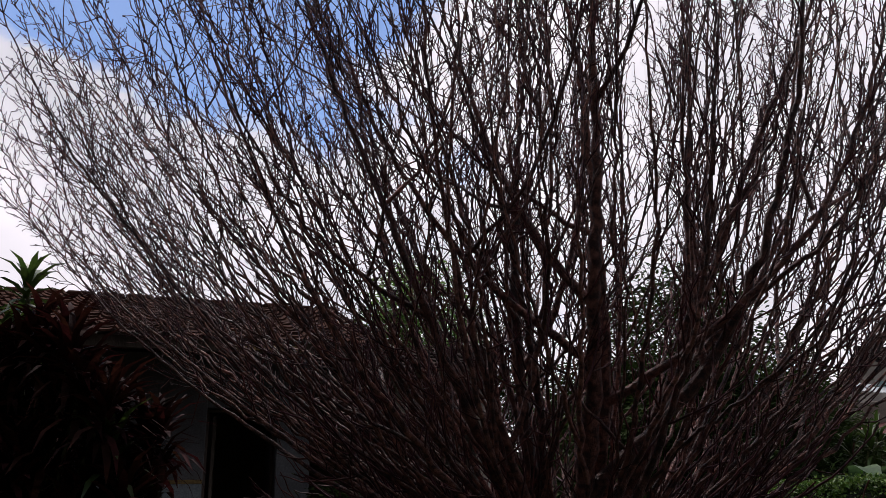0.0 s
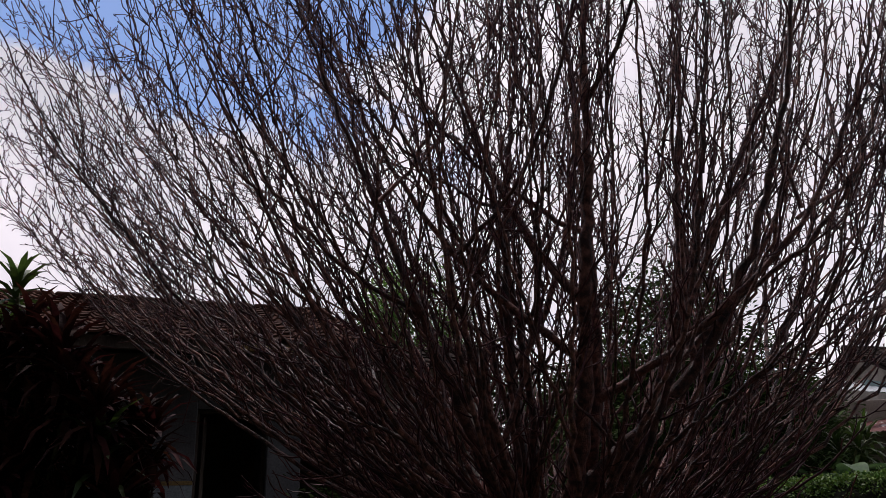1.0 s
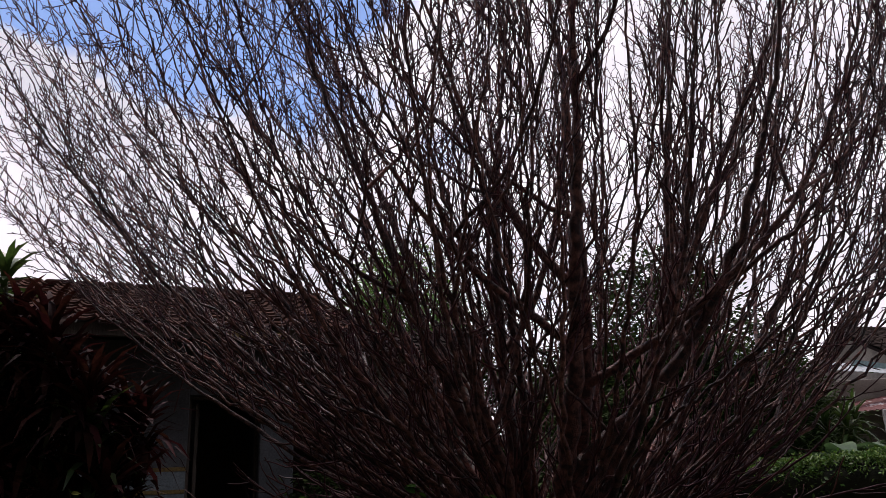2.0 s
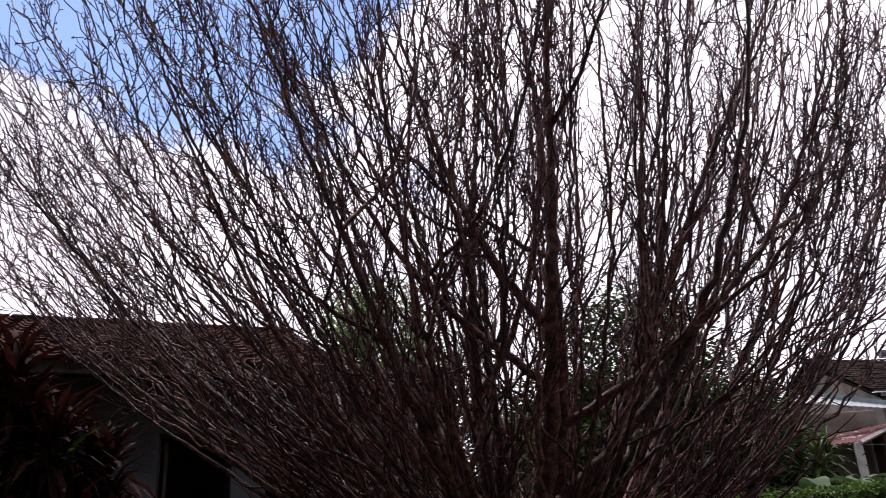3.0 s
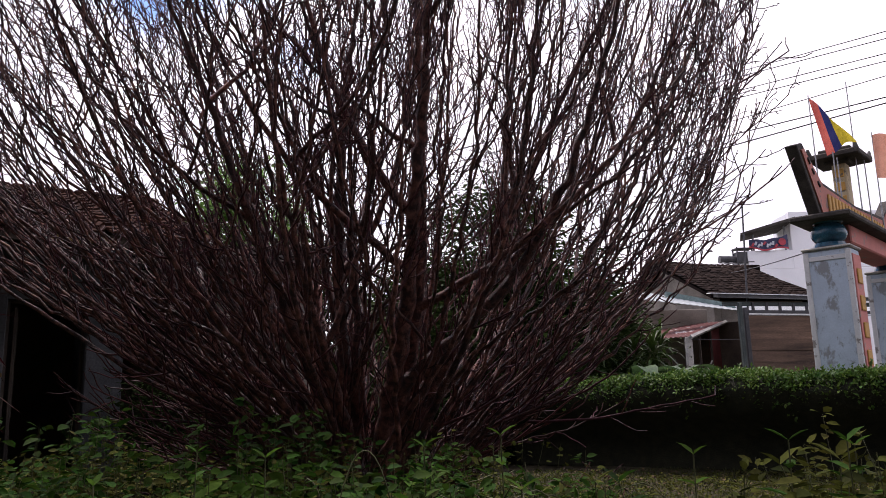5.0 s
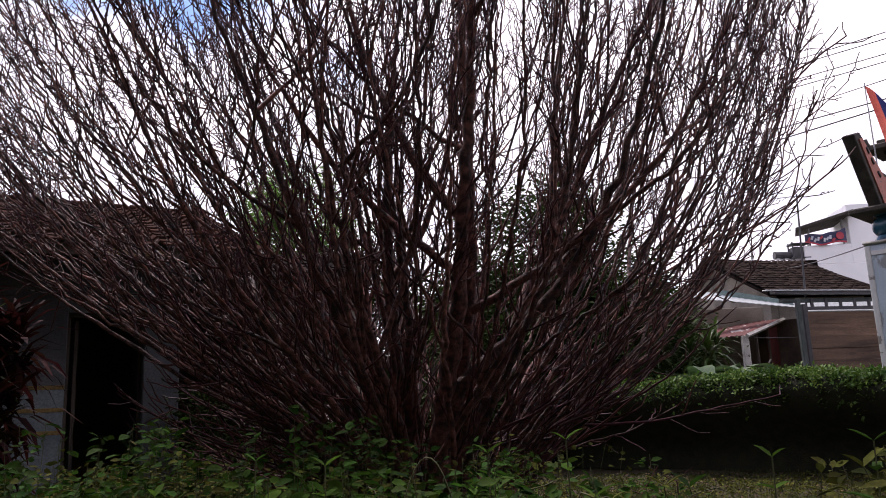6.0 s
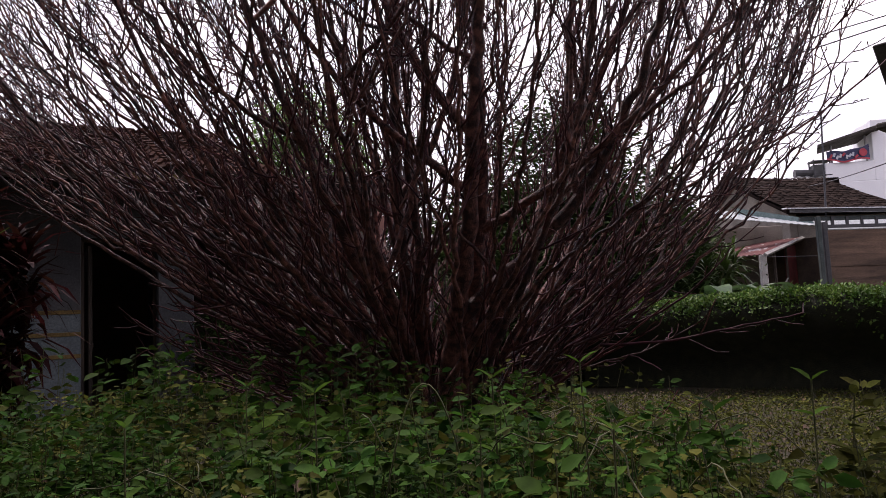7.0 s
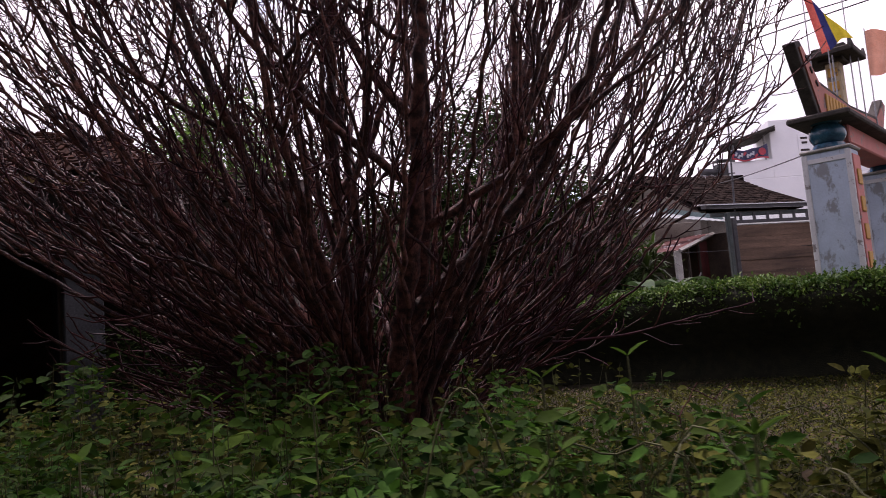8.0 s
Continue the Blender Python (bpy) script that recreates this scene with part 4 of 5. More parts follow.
strap_plant((3.3, 12.9, 0), [(rng.uniform(-0.7, 0.7), rng.uniform(-0.3, 0.3), rng.uniform(1.3, 2.0), 0, rng.uniform(0.35, 0.55)) for k in range(9)],
            "green fountain-leaved shrub behind the clipped hedge")


# ---- tiled roofs ----
def tile_mesh(name, wide, long, thick, material, roll=1.0):
    """One clay tile: a shallow trough with a rolled edge, running down the slope along -y."""
    xs = np.array([0, 0.2, 0.5, 0.72, 0.86, 1.0]) * wide
    zs = np.array([0.016, 0.0, 0.0, 0.012, 0.046, 0.016]) * roll
    V = [(x, y, z + t) for t in (0, -thick) for y in (0, -long) for x, z in zip(xs, zs)]
    k = len(xs)
    F = [(i, i + k, i + k + 1, i + 1) for i in range(k - 1)]
    F += [(k + i, 3 * k + i, 3 * k + i + 1, k + i + 1) for i in range(k - 1)]
    me = bpy.data.meshes.new(name)
    me.from_pydata(V, [], F)
    me.materials.append(material)
    return me


def slope_frame(eave_l, eave_r, ridge_l):
    """Axes of a roof slope: origin at the ridge's left end, x along the eave, -y down the slope, z out of it."""
    el, er, rl = Vector(eave_l), Vector(eave_r), Vector(ridge_l)
    ex = (er - el).normalized()
    down = el - rl
    down = (down - ex * down.dot(ex)).normalized()
    ez = ex.cross(-down)
    m = Matrix((ex, -down, ez)).transposed().to_4x4()
    m.translation = rl
    return m, (er - el).length, (el - rl).dot(down)


def tile_roof(parent, eave_l, eave_r, ridge_l, tile, wide, gap):
    """Lays tiles on a slope as parts, each a little out of line."""
    m, span, fall = slope_frame(eave_l, eave_r, ridge_l)
    rows, cols = int(fall / gap) + 1, int(span / wide)
    for r in range(rows):
        for c in range(cols):
            ob = new("roof_tile", tile)
            ob.parent = parent
            jig = Matrix.Translation((rng.normal(0, 0.006), rng.normal(0, 0.010), 0.045 + rng.normal(0, 0.004)))
            ob.matrix_local = Matrix.Translation(-ORIGIN[parent]) @ m @ Matrix.Translation((c * wide, -r * gap, 0)) @ jig @ Matrix.Rotation(radians(-4.5 + rng.normal(0, 1.0)), 4, "X")


def slab(parent, name, corners, thick, material, label=""):
    """A slab over four corners, in order, thickened downwards."""
    bm = bmesh.new()
    up = [bm.verts.new(c) for c in corners]
    lo = [bm.verts.new(Vector(c) - Vector((0, 0, thick))) for c in corners]
    bm.faces.new(up)
    bm.faces.new(lo[::-1])
    for i in range(len(up)):
        j = (i + 1) % len(up)
        bm.faces.new((up[j], up[i], lo[i], lo[j]))
    return part(name, bm, material, parent, label)


# ---- tiled house on the overgrown side ----
def build_left_house():
    """Built in its own frame: x along the front, y inwards from the front wall."""
    house = thing("tiled_house", (-5.64, 9.03, 0), "old low house with weathered clay tile roof and grey-blue plaster walls", "house")
    house.rotation_euler = (0, 0, radians(32))
    ORIGIN[house] = Vector((0, 0, 0))
    for x0, x1 in ((-6.5, -2.2), (-1.3, 0.63), (1.53, 1.98)):
        bm = bmesh.new()
        block(bm, (x0, 0, 0), (x1, 0.25, 3.05), 0.012)
        part("wall", bm, PLASTER_GREY, house)
    for x0, x1 in ((-2.2, -1.3), (0.63, 1.53)):
        bm = bmesh.new()
        block(bm, (x0, 0.003, 2.35), (x1, 0.247, 3.05), 0)
        part("wall", bm, PLASTER_GREY, house)
    bm = bmesh.new()
    block(bm, (1.73, 0.25, 0), (1.98, 4.0, 3.05), 0.01)
    prism(bm, [(0.0, 3.05), (4.25, 3.05), (2.02, 4.1)], 0.22, Matrix(((0, -1, 0, 1.97), (1, 0, 0, 0), (0, 0, 1, 0), (0, 0, 0, 1))))
    part("gable_wall", bm, PLASTER_GREY, house)
    bm = bmesh.new()
    block(bm, (-6.5, 4.0, 0), (1.98, 4.25, 3.05), 0.01)
    part("rear_wall", bm, PLASTER_GREY, house)
    bm = bmesh.new()
    block(bm, (-6.5, 0.25, 0), (-6.25, 4.0, 3.05), 0.01)
    part("far_wall", bm, PLASTER_GREY, house)
    bm = bmesh.new()
    block(bm, (-6.2, 0.28, -0.02), (1.7, 3.98, 0.05), 0)
    part("house_floor", bm, CONCRETE, house)
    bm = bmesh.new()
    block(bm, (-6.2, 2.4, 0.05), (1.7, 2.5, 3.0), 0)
    part("inner_wall", bm, INTERIOR_SHADE, house)
    for x0, x1 in ((-1.3, 0.63),):
        bm = bmesh.new()
        block(bm, (x0 + 0.01, -0.02, 0), (x1 - 0.01, -0.002, 1.40), 0.004)
        part("dado", bm, BAND_BLUE, house, "pale blue painted dado")
        for z in (0.86, 1.13, 1.40):
            bm = bmesh.new()
            block(bm, (x0 + 0.005, -0.032, z), (x1 - 0.005, -0.004, z + 0.05), 0.004)
            part("band", bm, BAND_YELLOW, house, "ochre painted band")
    bm = bmesh.new()
    block(bm, (0.63, 0.19, 0.05), (0.67, 0.245, 2.35), 0.005)
    block(bm, (1.49, 0.19, 0.05), (1.53, 0.245, 2.35), 0.005)
    block(bm, (0.67, 0.19, 2.31), (1.49, 0.245, 2.35), 0.005)
    part("door_frame", bm, DARK_WOOD, house)
    bm = bmesh.new()
    block(bm, (0.72, 0.20, 0.06), (0.76, 0.94, 2.265), 0.005)
    door = part("door", bm, DARK_WOOD, house, "dark timber door standing open inwards")
    for z in (0.22, 0.92, 1.62):
        bm = bmesh.new()
        block(bm, (0.762, 0.28, z), (0.775, 0.86, z + 0.54), 0.004)
        part("door_panel", bm, DARK_WOOD, door)
    bm = bmesh.new()
    rod(bm, (0.762, 0.88, 1.02), (0.82, 0.88, 1.02), 0.010, sides=8)
    part("handle", bm, STEEL, door, "dull steel handle")
    bm = bmesh.new()
    block(bm, (-2.2, 0.06, 0.05), (-1.3, 0.12, 2.35), 0.005)
    part("shutter", bm, DARK_WOOD, house, "closed dark timber shutter")
    el, er, rl, rr = (-6.9, -1.50, 2.93), (2.75, -1.50, 2.93), (-6.9, 2.02, 4.22), (2.75, 2.02, 4.22)
    slab(house, "roof", [el, er, rr, rl], 0.06, DARK_WOOD)
    slab(house, "roof", [rl, rr, (2.75, 4.9, 3.0), (-6.9, 4.9, 3.0)], 0.06, ROOF_TILE)
    bm = bmesh.new()
    block(bm, (-6.9, -1.56, 2.79), (2.75, -1.50, 2.93), 0.006)
    part("fascia", bm, DARK_WOOD, house)
    for x in np.arange(-6.6, 2.7, 0.62):
        bm = bmesh.new()
        rod(bm, (x, -1.48, 2.83), (x, 0.02, 3.38), 0.04, sides=6)
        part("rafter", bm, DARK_WOOD, house)
    for x in np.arange(-6.9, 2.6, 0.42):
        bm = bmesh.new()
        block(bm, (x, 1.90, 4.21), (x + 0.415, 2.14, 4.31 + rng.uniform(-0.008, 0.008)), 0.03)
        part("ridge_tile", bm, ROOF_TILE, house)
    tile = tile_mesh("roof_tile", 0.24, 0.36, 0.024, ROOF_TILE)
    tile_roof(house, (-5.0, -1.54, 2.93), er, (-5.0, 2.02, 4.22), tile, 0.238, 0.30)
    bm = bmesh.new()
    block(bm, (0.8, -1.60, 2.81), (1.55, -1.56, 2.88), 0.006)
    part("light_board", bm, BAND_YELLOW, house, "faded ochre board under the eave")
    return house


# ---- second low house seen between the stems ----
def build_back_house():
    house = thing("brick_house", (-3.0, 11.5, 0), "small red brick house with pale posts and tiled porch roof", "house")
    bm = bmesh.new()
    block(bm, (-3.7, 11.5, 0), (-1.85, 11.7, 2.98), 0.01)
    block(bm, (-2.05, 11.7, 0), (-1.85, 13.4, 2.98), 0.01)
    block(bm, (-5.2, 13.2, 0), (-2.05, 13.4, 2.98), 0.01)
    part("wall", bm, BRICK_RED, house)
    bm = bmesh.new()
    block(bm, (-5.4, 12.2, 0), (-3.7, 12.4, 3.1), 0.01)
    part("porch_wall", bm, INTERIOR_SHADE, house, "porch back wall coloured dark for the shade in the porch")
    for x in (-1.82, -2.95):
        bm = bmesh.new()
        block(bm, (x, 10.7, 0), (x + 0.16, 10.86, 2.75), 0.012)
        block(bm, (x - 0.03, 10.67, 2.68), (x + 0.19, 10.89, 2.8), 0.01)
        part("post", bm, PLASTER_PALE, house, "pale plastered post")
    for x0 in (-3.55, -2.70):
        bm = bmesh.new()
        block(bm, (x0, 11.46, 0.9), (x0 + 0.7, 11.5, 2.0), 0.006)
        window = part("window", bm, INTERIOR_SHADE, house, "flat slab coloured dark for the shade in a window opening")
        for a, b, c, d in ((-0.06, 0.0, 0.86, 2.04), (0.7, 0.76, 0.86, 2.04), (0.0, 0.7, 0.86, 0.92), (0.0, 0.7, 1.98, 2.04), (0.33, 0.37, 0.92, 1.98)):
            bm = bmesh.new()
            block(bm, (x0 + a, 11.43, c), (x0 + b, 11.49, d), 0.005)
            part("frame_bar", bm, DARK_WOOD, window)
    slab(house, "roof", [(-4.8, 10.6, 2.88), (-1.6, 10.6, 2.88), (-1.6, 13.0, 3.62), (-4.8, 13.0, 3.62)], 0.07, ROOF_DARK)
    bm = bmesh.new()
    block(bm, (-4.8, 10.56, 2.78), (-1.6, 10.6, 2.89), 0.005)
    part("fascia", bm, PLASTER_PALE, house)
    tile = tile_mesh("porch_tile", 0.30, 0.42, 0.024, ROOF_DARK)
    tile_roof(house, (-4.8, 10.58, 2.88), (-1.6, 10.58, 2.88), (-4.8, 13.0, 3.62), tile, 0.30, 0.36)
    return house


# ---- gate ----
G = Vector((0.69, 0.724, 0)).normalized()          # along the gate
N = Vector((0.724, -0.69, 0)).normalized()         # out of its painted front
GATE = Matrix(((G.x, -N.x, 0, 5.455), (G.y, -N.y, 0, 9.614), (0, 0, 1, 0), (0, 0, 0, 1)))  # x along the gate, y towards its back, z up


def build_pillar(along, label):
    ob = thing("gate_pillar", GATE @ Vector((along + 0.22, 0.28, 0)), label, "gate pillar", "gate pillars")
    T = GATE @ Matrix.Translation((along, 0, 0))
    bm = bmesh.new()
    block(bm, (0, 0, 0), (0.44, 0.56, 2.82), 0.02, T)
    part("shaft", bm, GATE_PAINT, ob, "peeling pale blue-white paint")
    bm = bmesh.new()
    block(bm, (-0.07, -0.07, 0), (0.51, 0.63, 0.5), 0.03, T)
    part("plinth", bm, CONCRETE_PALE, ob)
    for y0, y1 in ((-0.012, 0.055), (0.505, 0.572)):
        bm = bmesh.new()
        block(bm, (-0.018, y0, 0.5), (0.03, y1, 2.80), 0.008, T)
        part("edge_strip", bm, GATE_EDGE, ob, "pale worn edge strip")
    bm = bmesh.new()
    block(bm, (-0.012, 0.055, 2.68), (-0.002, 0.505, 2.74), 0.003, T)
    part("top_strip", bm, GATE_EDGE, ob, "pale worn edge strip")
    bm = bmesh.new()
    block(bm, (0.05, -0.022, 0.55), (0.39, -0.002, 2.74), 0.006, T)
    panel = part("front_panel", bm, GATE_PINK, ob, "pink painted panel")
    for z in (2.35, 2.0, 1.65, 1.3):
        bm = bmesh.new()
        block(bm, (0.12, -0.04, z), (0.32, -0.022, z + 0.2), 0.012, T)
        part("raised_mark", bm, GOLD, panel, "ochre raised mark")
    bm = bmesh.new()
    block(bm, (-0.03, -0.03, 2.82), (0.47, 0.59, 2.86), 0.015, T)
    part("cap", bm, CONCRETE_PALE, ob)
    bm = bmesh.new()
    bmesh.ops.create_uvsphere(bm, u_segments=28, v_segments=16, radius=0.225, matrix=T @ Matrix.Translation((0.22, 0.28, 3.06)) @ Matrix.Diagonal((1, 1, 0.78, 1)))
    for f in bm.faces:
        f.smooth = True
    part("globe", bm, GLAZE_TEAL, ob, "teal glazed globe")
    bm = bmesh.new()
    rod(bm, T @ Vector((0.22, 0.28, 2.87)), T @ Vector((0.22, 0.28, 2.93)), 0.22, 0.19, 20)
    rod(bm, T @ Vector((0.22, 0.28, 3.19)), T @ Vector((0.22, 0.28, 3.24)), 0.17, 0.22, 20)
    part("collar", bm, GLAZE_TEAL, ob)
    return ob


def build_gate():
    build_pillar(0.0, "square gate pillar with peeling blue-white paint and a teal globe")
    build_pillar(3.05, "far square gate pillar with a teal globe, white and blue paint")
    slab_top = thing("gate_lintel", GATE @ Vector((1.8, 0.28, 3.21)), "dark concrete lintel resting on the gate globes", "lintel")
    bm = bmesh.new()
    block(bm, (-0.16, -0.10, 3.21), (3.8, 0.66, 3.29), 0.02, GATE)
    part("slab", bm, CONCRETE_DARK, slab_top)
    bm = bmesh.new()
    block(bm, (0.5, 0.08, 2.95), (3.15, 0.48, 3.21), 0.02, GATE)
    part("beam", bm, GATE_PINK, slab_top, "pink painted beam")
    sign = thing("gate_sign", GATE @ Vector((1.8, 0.37, 3.29)), "faded pink and ochre gate signboard with upturned ends on the lintel", "sign")
    L = 3.66
    outline = [(0.02, 3.29), (L / 2, 3.29), (L - 0.02, 3.29), (L + 0.66, 4.12), (L + 0.42, 4.20), (L + 0.12, 4.00), (L - 0.22, 3.78), (L / 2, 3.72),
               (0.22, 3.78), (-0.12, 4.00), (-0.42, 4.20), (-0.66, 4.12)]
    bm = bmesh.new()
    prism(bm, outline, 0.15, GATE @ Matrix.Translation((0, 0.30, 0)))
    bmesh.ops.bevel(bm, geom=bm.edges[:], offset=0.012, segments=1, affect="EDGES")
    part("board", bm, CONCRETE_DARK, sign)
    inner = [(0.10, 3.34), (L - 0.10, 3.34), (L + 0.52, 4.08), (L + 0.40, 4.12), (L - 0.25, 3.73), (L / 2, 3.67), (0.25, 3.73), (-0.40, 4.12), (-0.52, 4.08)]
    bm = bmesh.new()
    prism(bm, inner, 0.02, GATE @ Matrix.Translation((0, 0.282, 0)))
    face = part("face", bm, SIGN_PINK, sign, "faded pink painted face")
    # raised letters that cannot be read: plain bars
    for k in range(19):
        x = 0.36 + k * 0.157
        bm = bmesh.new()
        block(bm, (x, 0.258, 3.38), (x + 0.10, 0.284, 3.64), 0.008, GATE)
        part("raised_mark", bm, GOLD, face, "ochre raised mark")
    for x, z, a in ((-0.15, 3.86, 0.7), (-0.28, 3.98, 0.7), (0.04, 3.72, 0.6)):
        bm = bmesh.new()
        block(bm, (-0.05, -0.012, -0.02), (0.05, 0.012, 0.02), 0.006, GATE @ Matrix.Translation((x, 0.276, z)) @ Matrix.Rotation(a, 4, "Y"))
        part("scroll", bm, INK, face, "dark painted scroll")
    turret = thing("gate_turret", GATE @ Vector((2.33, 0.56, 3.29)), "small ochre and white turret with a concrete cap above the gate", "turret")
    bm = bmesh.new()
    block(bm, (2.20, 0.46, 3.29), (2.46, 0.66, 4.56), 0.012, GATE)
    stem = part("shaft", bm, TURRET_PAINT, turret)
    for z in (3.86, 4.08, 4.30):
        bm = bmesh.new()
        block(bm, (2.185, 0.49, z), (2.205, 0.63, z + 0.14), 0.008, GATE)
        part("ornament", bm, GOLD, stem, "ochre relief")
    for a, z0, z1 in ((0.08, 4.52, 4.58), (0.28, 4.58, 4.67), (0.14, 4.67, 4.76)):
        bm = bmesh.new()
        block(bm, (2.20 - a, 0.46 - a, z0), (2.46 + a, 0.66 + a, z1), 0.015, GATE)
        part("cap", bm, CONCRETE_DARK, turret)
    for a in range(4):
        cx, cy = (1.96, 2.70)[a % 2], (0.22, 0.90)[a // 2]
        bm = bmesh.new()
        rod(bm, GATE @ Vector((cx, cy, 4.64)), GATE @ Vector((cx + (0.06 if a % 2 else -0.06), cy, 4.77)), 0.05, 0.02, 6)
        part("horn", bm, CONCRETE, turret)


def flag(at, foot, top, drop, wide, fills, label, droop=0.5, lean=0.0):
    """A hanging flag on a thin pole: stripes of cloth, each with its own colour, in soft folds."""
    ob = thing("flag", (at[0], at[1], foot), label, "flag", "flags on the gate")
    bm = bmesh.new()
    rod(bm, (at[0], at[1], foot), (at[0], at[1], top + 0.05), 0.011, 0.008, 8)
    part("pole", bm, STEEL, ob)
    k = len(fills)
    cuts = (0.0, 0.26, 0.52, 1.0) if k == 3 else (0.0, 0.6, 1.0)
    way = Vector((0.80, -0.60, 0))
    for i, mt in enumerate(fills):
        u = np.linspace(cuts[i], cuts[i + 1], 7)
        v = np.linspace(0, 1, 14)
        U, Vv = np.meshgrid(u, v, indexing="ij")
        run = wide * U
        sag = droop * wide * U**1.1
        fold = 0.05 * np.sin(U * 9 + Vv * 2.0) * (0.3 + U)
        side = np.array([way.y, -way.x])
        X = at[0] + way.x * (run * (1 - 0.1 * Vv) + lean * Vv) + side[0] * fold
        Y = at[1] + way.y * (run * (1 - 0.1 * Vv) + lean * Vv) + side[1] * fold
        Zz = top - sag - drop * Vv * (1 - min(0.85, 0.7 * droop) * U) + 0.02 * np.sin(7 * U + 3 * Vv)
        P = np.stack([X, Y, Zz], -1).reshape(-1, 3)
        a, b = np.meshgrid(np.arange(6), np.arange(13), indexing="ij")
        c = a * 14 + b
        sheet("cloth", P, np.stack([c, c + 14, c + 15, c + 1], -1).reshape(-1, 4), mt, ob, smooth=True)
    return ob


# ---- shed, yard panel and carport beyond the hedge ----
def corrugated(parent, name, a, b, c, d, waves, amp, material, label=""):
    """A wavy sheet: a-b along the eave, d-c along the top, waves across."""
    a, b, c, d = (np.array(p, float) for p in (a, b, c, d))
    nu, nv = waves * 6 + 1, 4
    u, v = np.linspace(0, 1, nu)[:, None, None], np.linspace(0, 1, nv)[None, :, None]
    P = (a * (1 - u) + b * u) * (1 - v) + (d * (1 - u) + c * u) * v
    P = P + np.array([0, 0, 1.0]) * (amp * np.sin(np.linspace(0, 1, nu) * waves * 2 * np.pi))[:, None, None]
    Q = P - [0, 0, 0.012]
    i, j = np.meshgrid(np.arange(nu - 1), np.arange(nv - 1), indexing="ij")
    k = i * nv + j
    F = np.stack([k, k + nv, k + nv + 1, k + 1], -1).reshape(-1, 4)
    V = np.concatenate([P.reshape(-1, 3), Q.reshape(-1, 3)])
    rim = np.array([(r * nv, (r + 1) * nv, (r + 1) * nv + nu * nv, r * nv + nu * nv) for r in range(nu - 1)])
    return sheet(name, V, np.concatenate([F, F[:, ::-1] + nu * nv, rim]), material, parent, label, smooth=False)


def build_shed():
    shed = thing("yard_shed", (5.4, 18.2, 0), "open yard shed with a rusty red sheet roof on pale posts", "shed")
    g, u = Vector((0.66, 0.75, 0)), Vector((-0.75, 0.66, 0))
    c = Vector((5.92, 17.5, 0))
    up = Vector((0, 0, 1))
    corrugated(shed, "roof", c + u * 2.6 + up * 2.26, c - u * 0.06 + up * 2.26, c + g * 2.3 - u * 0.06 + up * 2.74, c + g * 2.3 + u * 2.6 + up * 2.74, 22, 0.009, SHEET_RED, "rusty red corrugated sheet")
    bm = bmesh.new()
    rod(bm, c - u * 0.08 + up * 2.24, c + g * 2.3 - u * 0.08 + up * 2.72, 0.05, sides=4)
    part("verge_board", bm, CONCRETE_PALE, shed, "pale verge board")
    for du, dg in ((0.0, 0.05), (2.4, 0.05), (2.4, 2.2)):
        p = c + u * du + g * dg
        bm = bmesh.new()
        block(bm, (p.x - 0.07, p.y - 0.07, 0), (p.x + 0.07, p.y + 0.07, 2.24 + 0.2 * dg), 0.012)
        part("post", bm, CONCRETE_PALE, shed, "pale concrete post")
    for dg in (0.7, 1.4):
        bm = bmesh.new()
        rod(bm, c + g * dg + up * 0.0, c + g * dg + up * (2.2 + 0.2 * dg), 0.03, sides=6)
        part("pole", bm, DARK_WOOD, shed)
    bm = bmesh.new()
    rod(bm, c + g * 0.7 + up * 1.3, c + g * 1.4 + up * 1.75, 0.02, sides=6)
    part("brace", bm, CONCRETE_PALE, shed)
    a, b = c + g * 1.45 + u * 0.02, c + g * 2.05 + u * 0.02
    slab(shed, "red_curtain", [a + up * 2.45, b + up * 2.55, b + up * 2.55 + u * 0.05, a + up * 2.45 + u * 0.05], 2.4, CLOTH_RED, "dark red hanging cloth")
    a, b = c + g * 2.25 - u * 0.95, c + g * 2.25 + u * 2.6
    slab(shed, "back_wall", [a + up * 2.7, b + up * 2.7, b + up * 2.7 + g * 0.1, a + up * 2.7 + g * 0.1], 2.7, INTERIOR_SHADE, "back wall coloured dark for the shade inside the shed")
    return shed


def build_yard_wall():
    wall = thing("board_fence", (8.2, 17.9, 0), "tall brown weathered board fence beside the yard", "fence")
    a, b = Vector((7.42, 17.6, 0)), Vector((10.2, 18.3, 0))
    d = (b - a).normalized()
    turn = Matrix.Translation(a) @ d.to_track_quat("X", "Z").to_matrix().to_4x4()
    zs = np.linspace(0, 2.72, 11)
    for z0, z1 in zip(zs[:-1], zs[1:]):
        bm = bmesh.new()
        block(bm, (0, rng.uniform(-0.012, 0.012), z0), ((b - a).length, 0.05, z1 - 0.002), 0.004, turn)
        part("board", bm, PANEL_BROWN, wall)
    post = thing("yard_post", (7.2, 17.5, 0), "grey-green metal post at the yard corner", "post")
    bm = bmesh.new()
    block(bm, (7.15, 17.44, 0), (7.24, 17.56, 3.02), 0.01)
    part("shaft", bm, POST_GREEN, post)
    bm = bmesh.new()
    block(bm, (7.30, 17.52, 0), (7.40, 17.62, 2.9), 0.01)
    part("twin_shaft", bm, TANK_DARK, post)


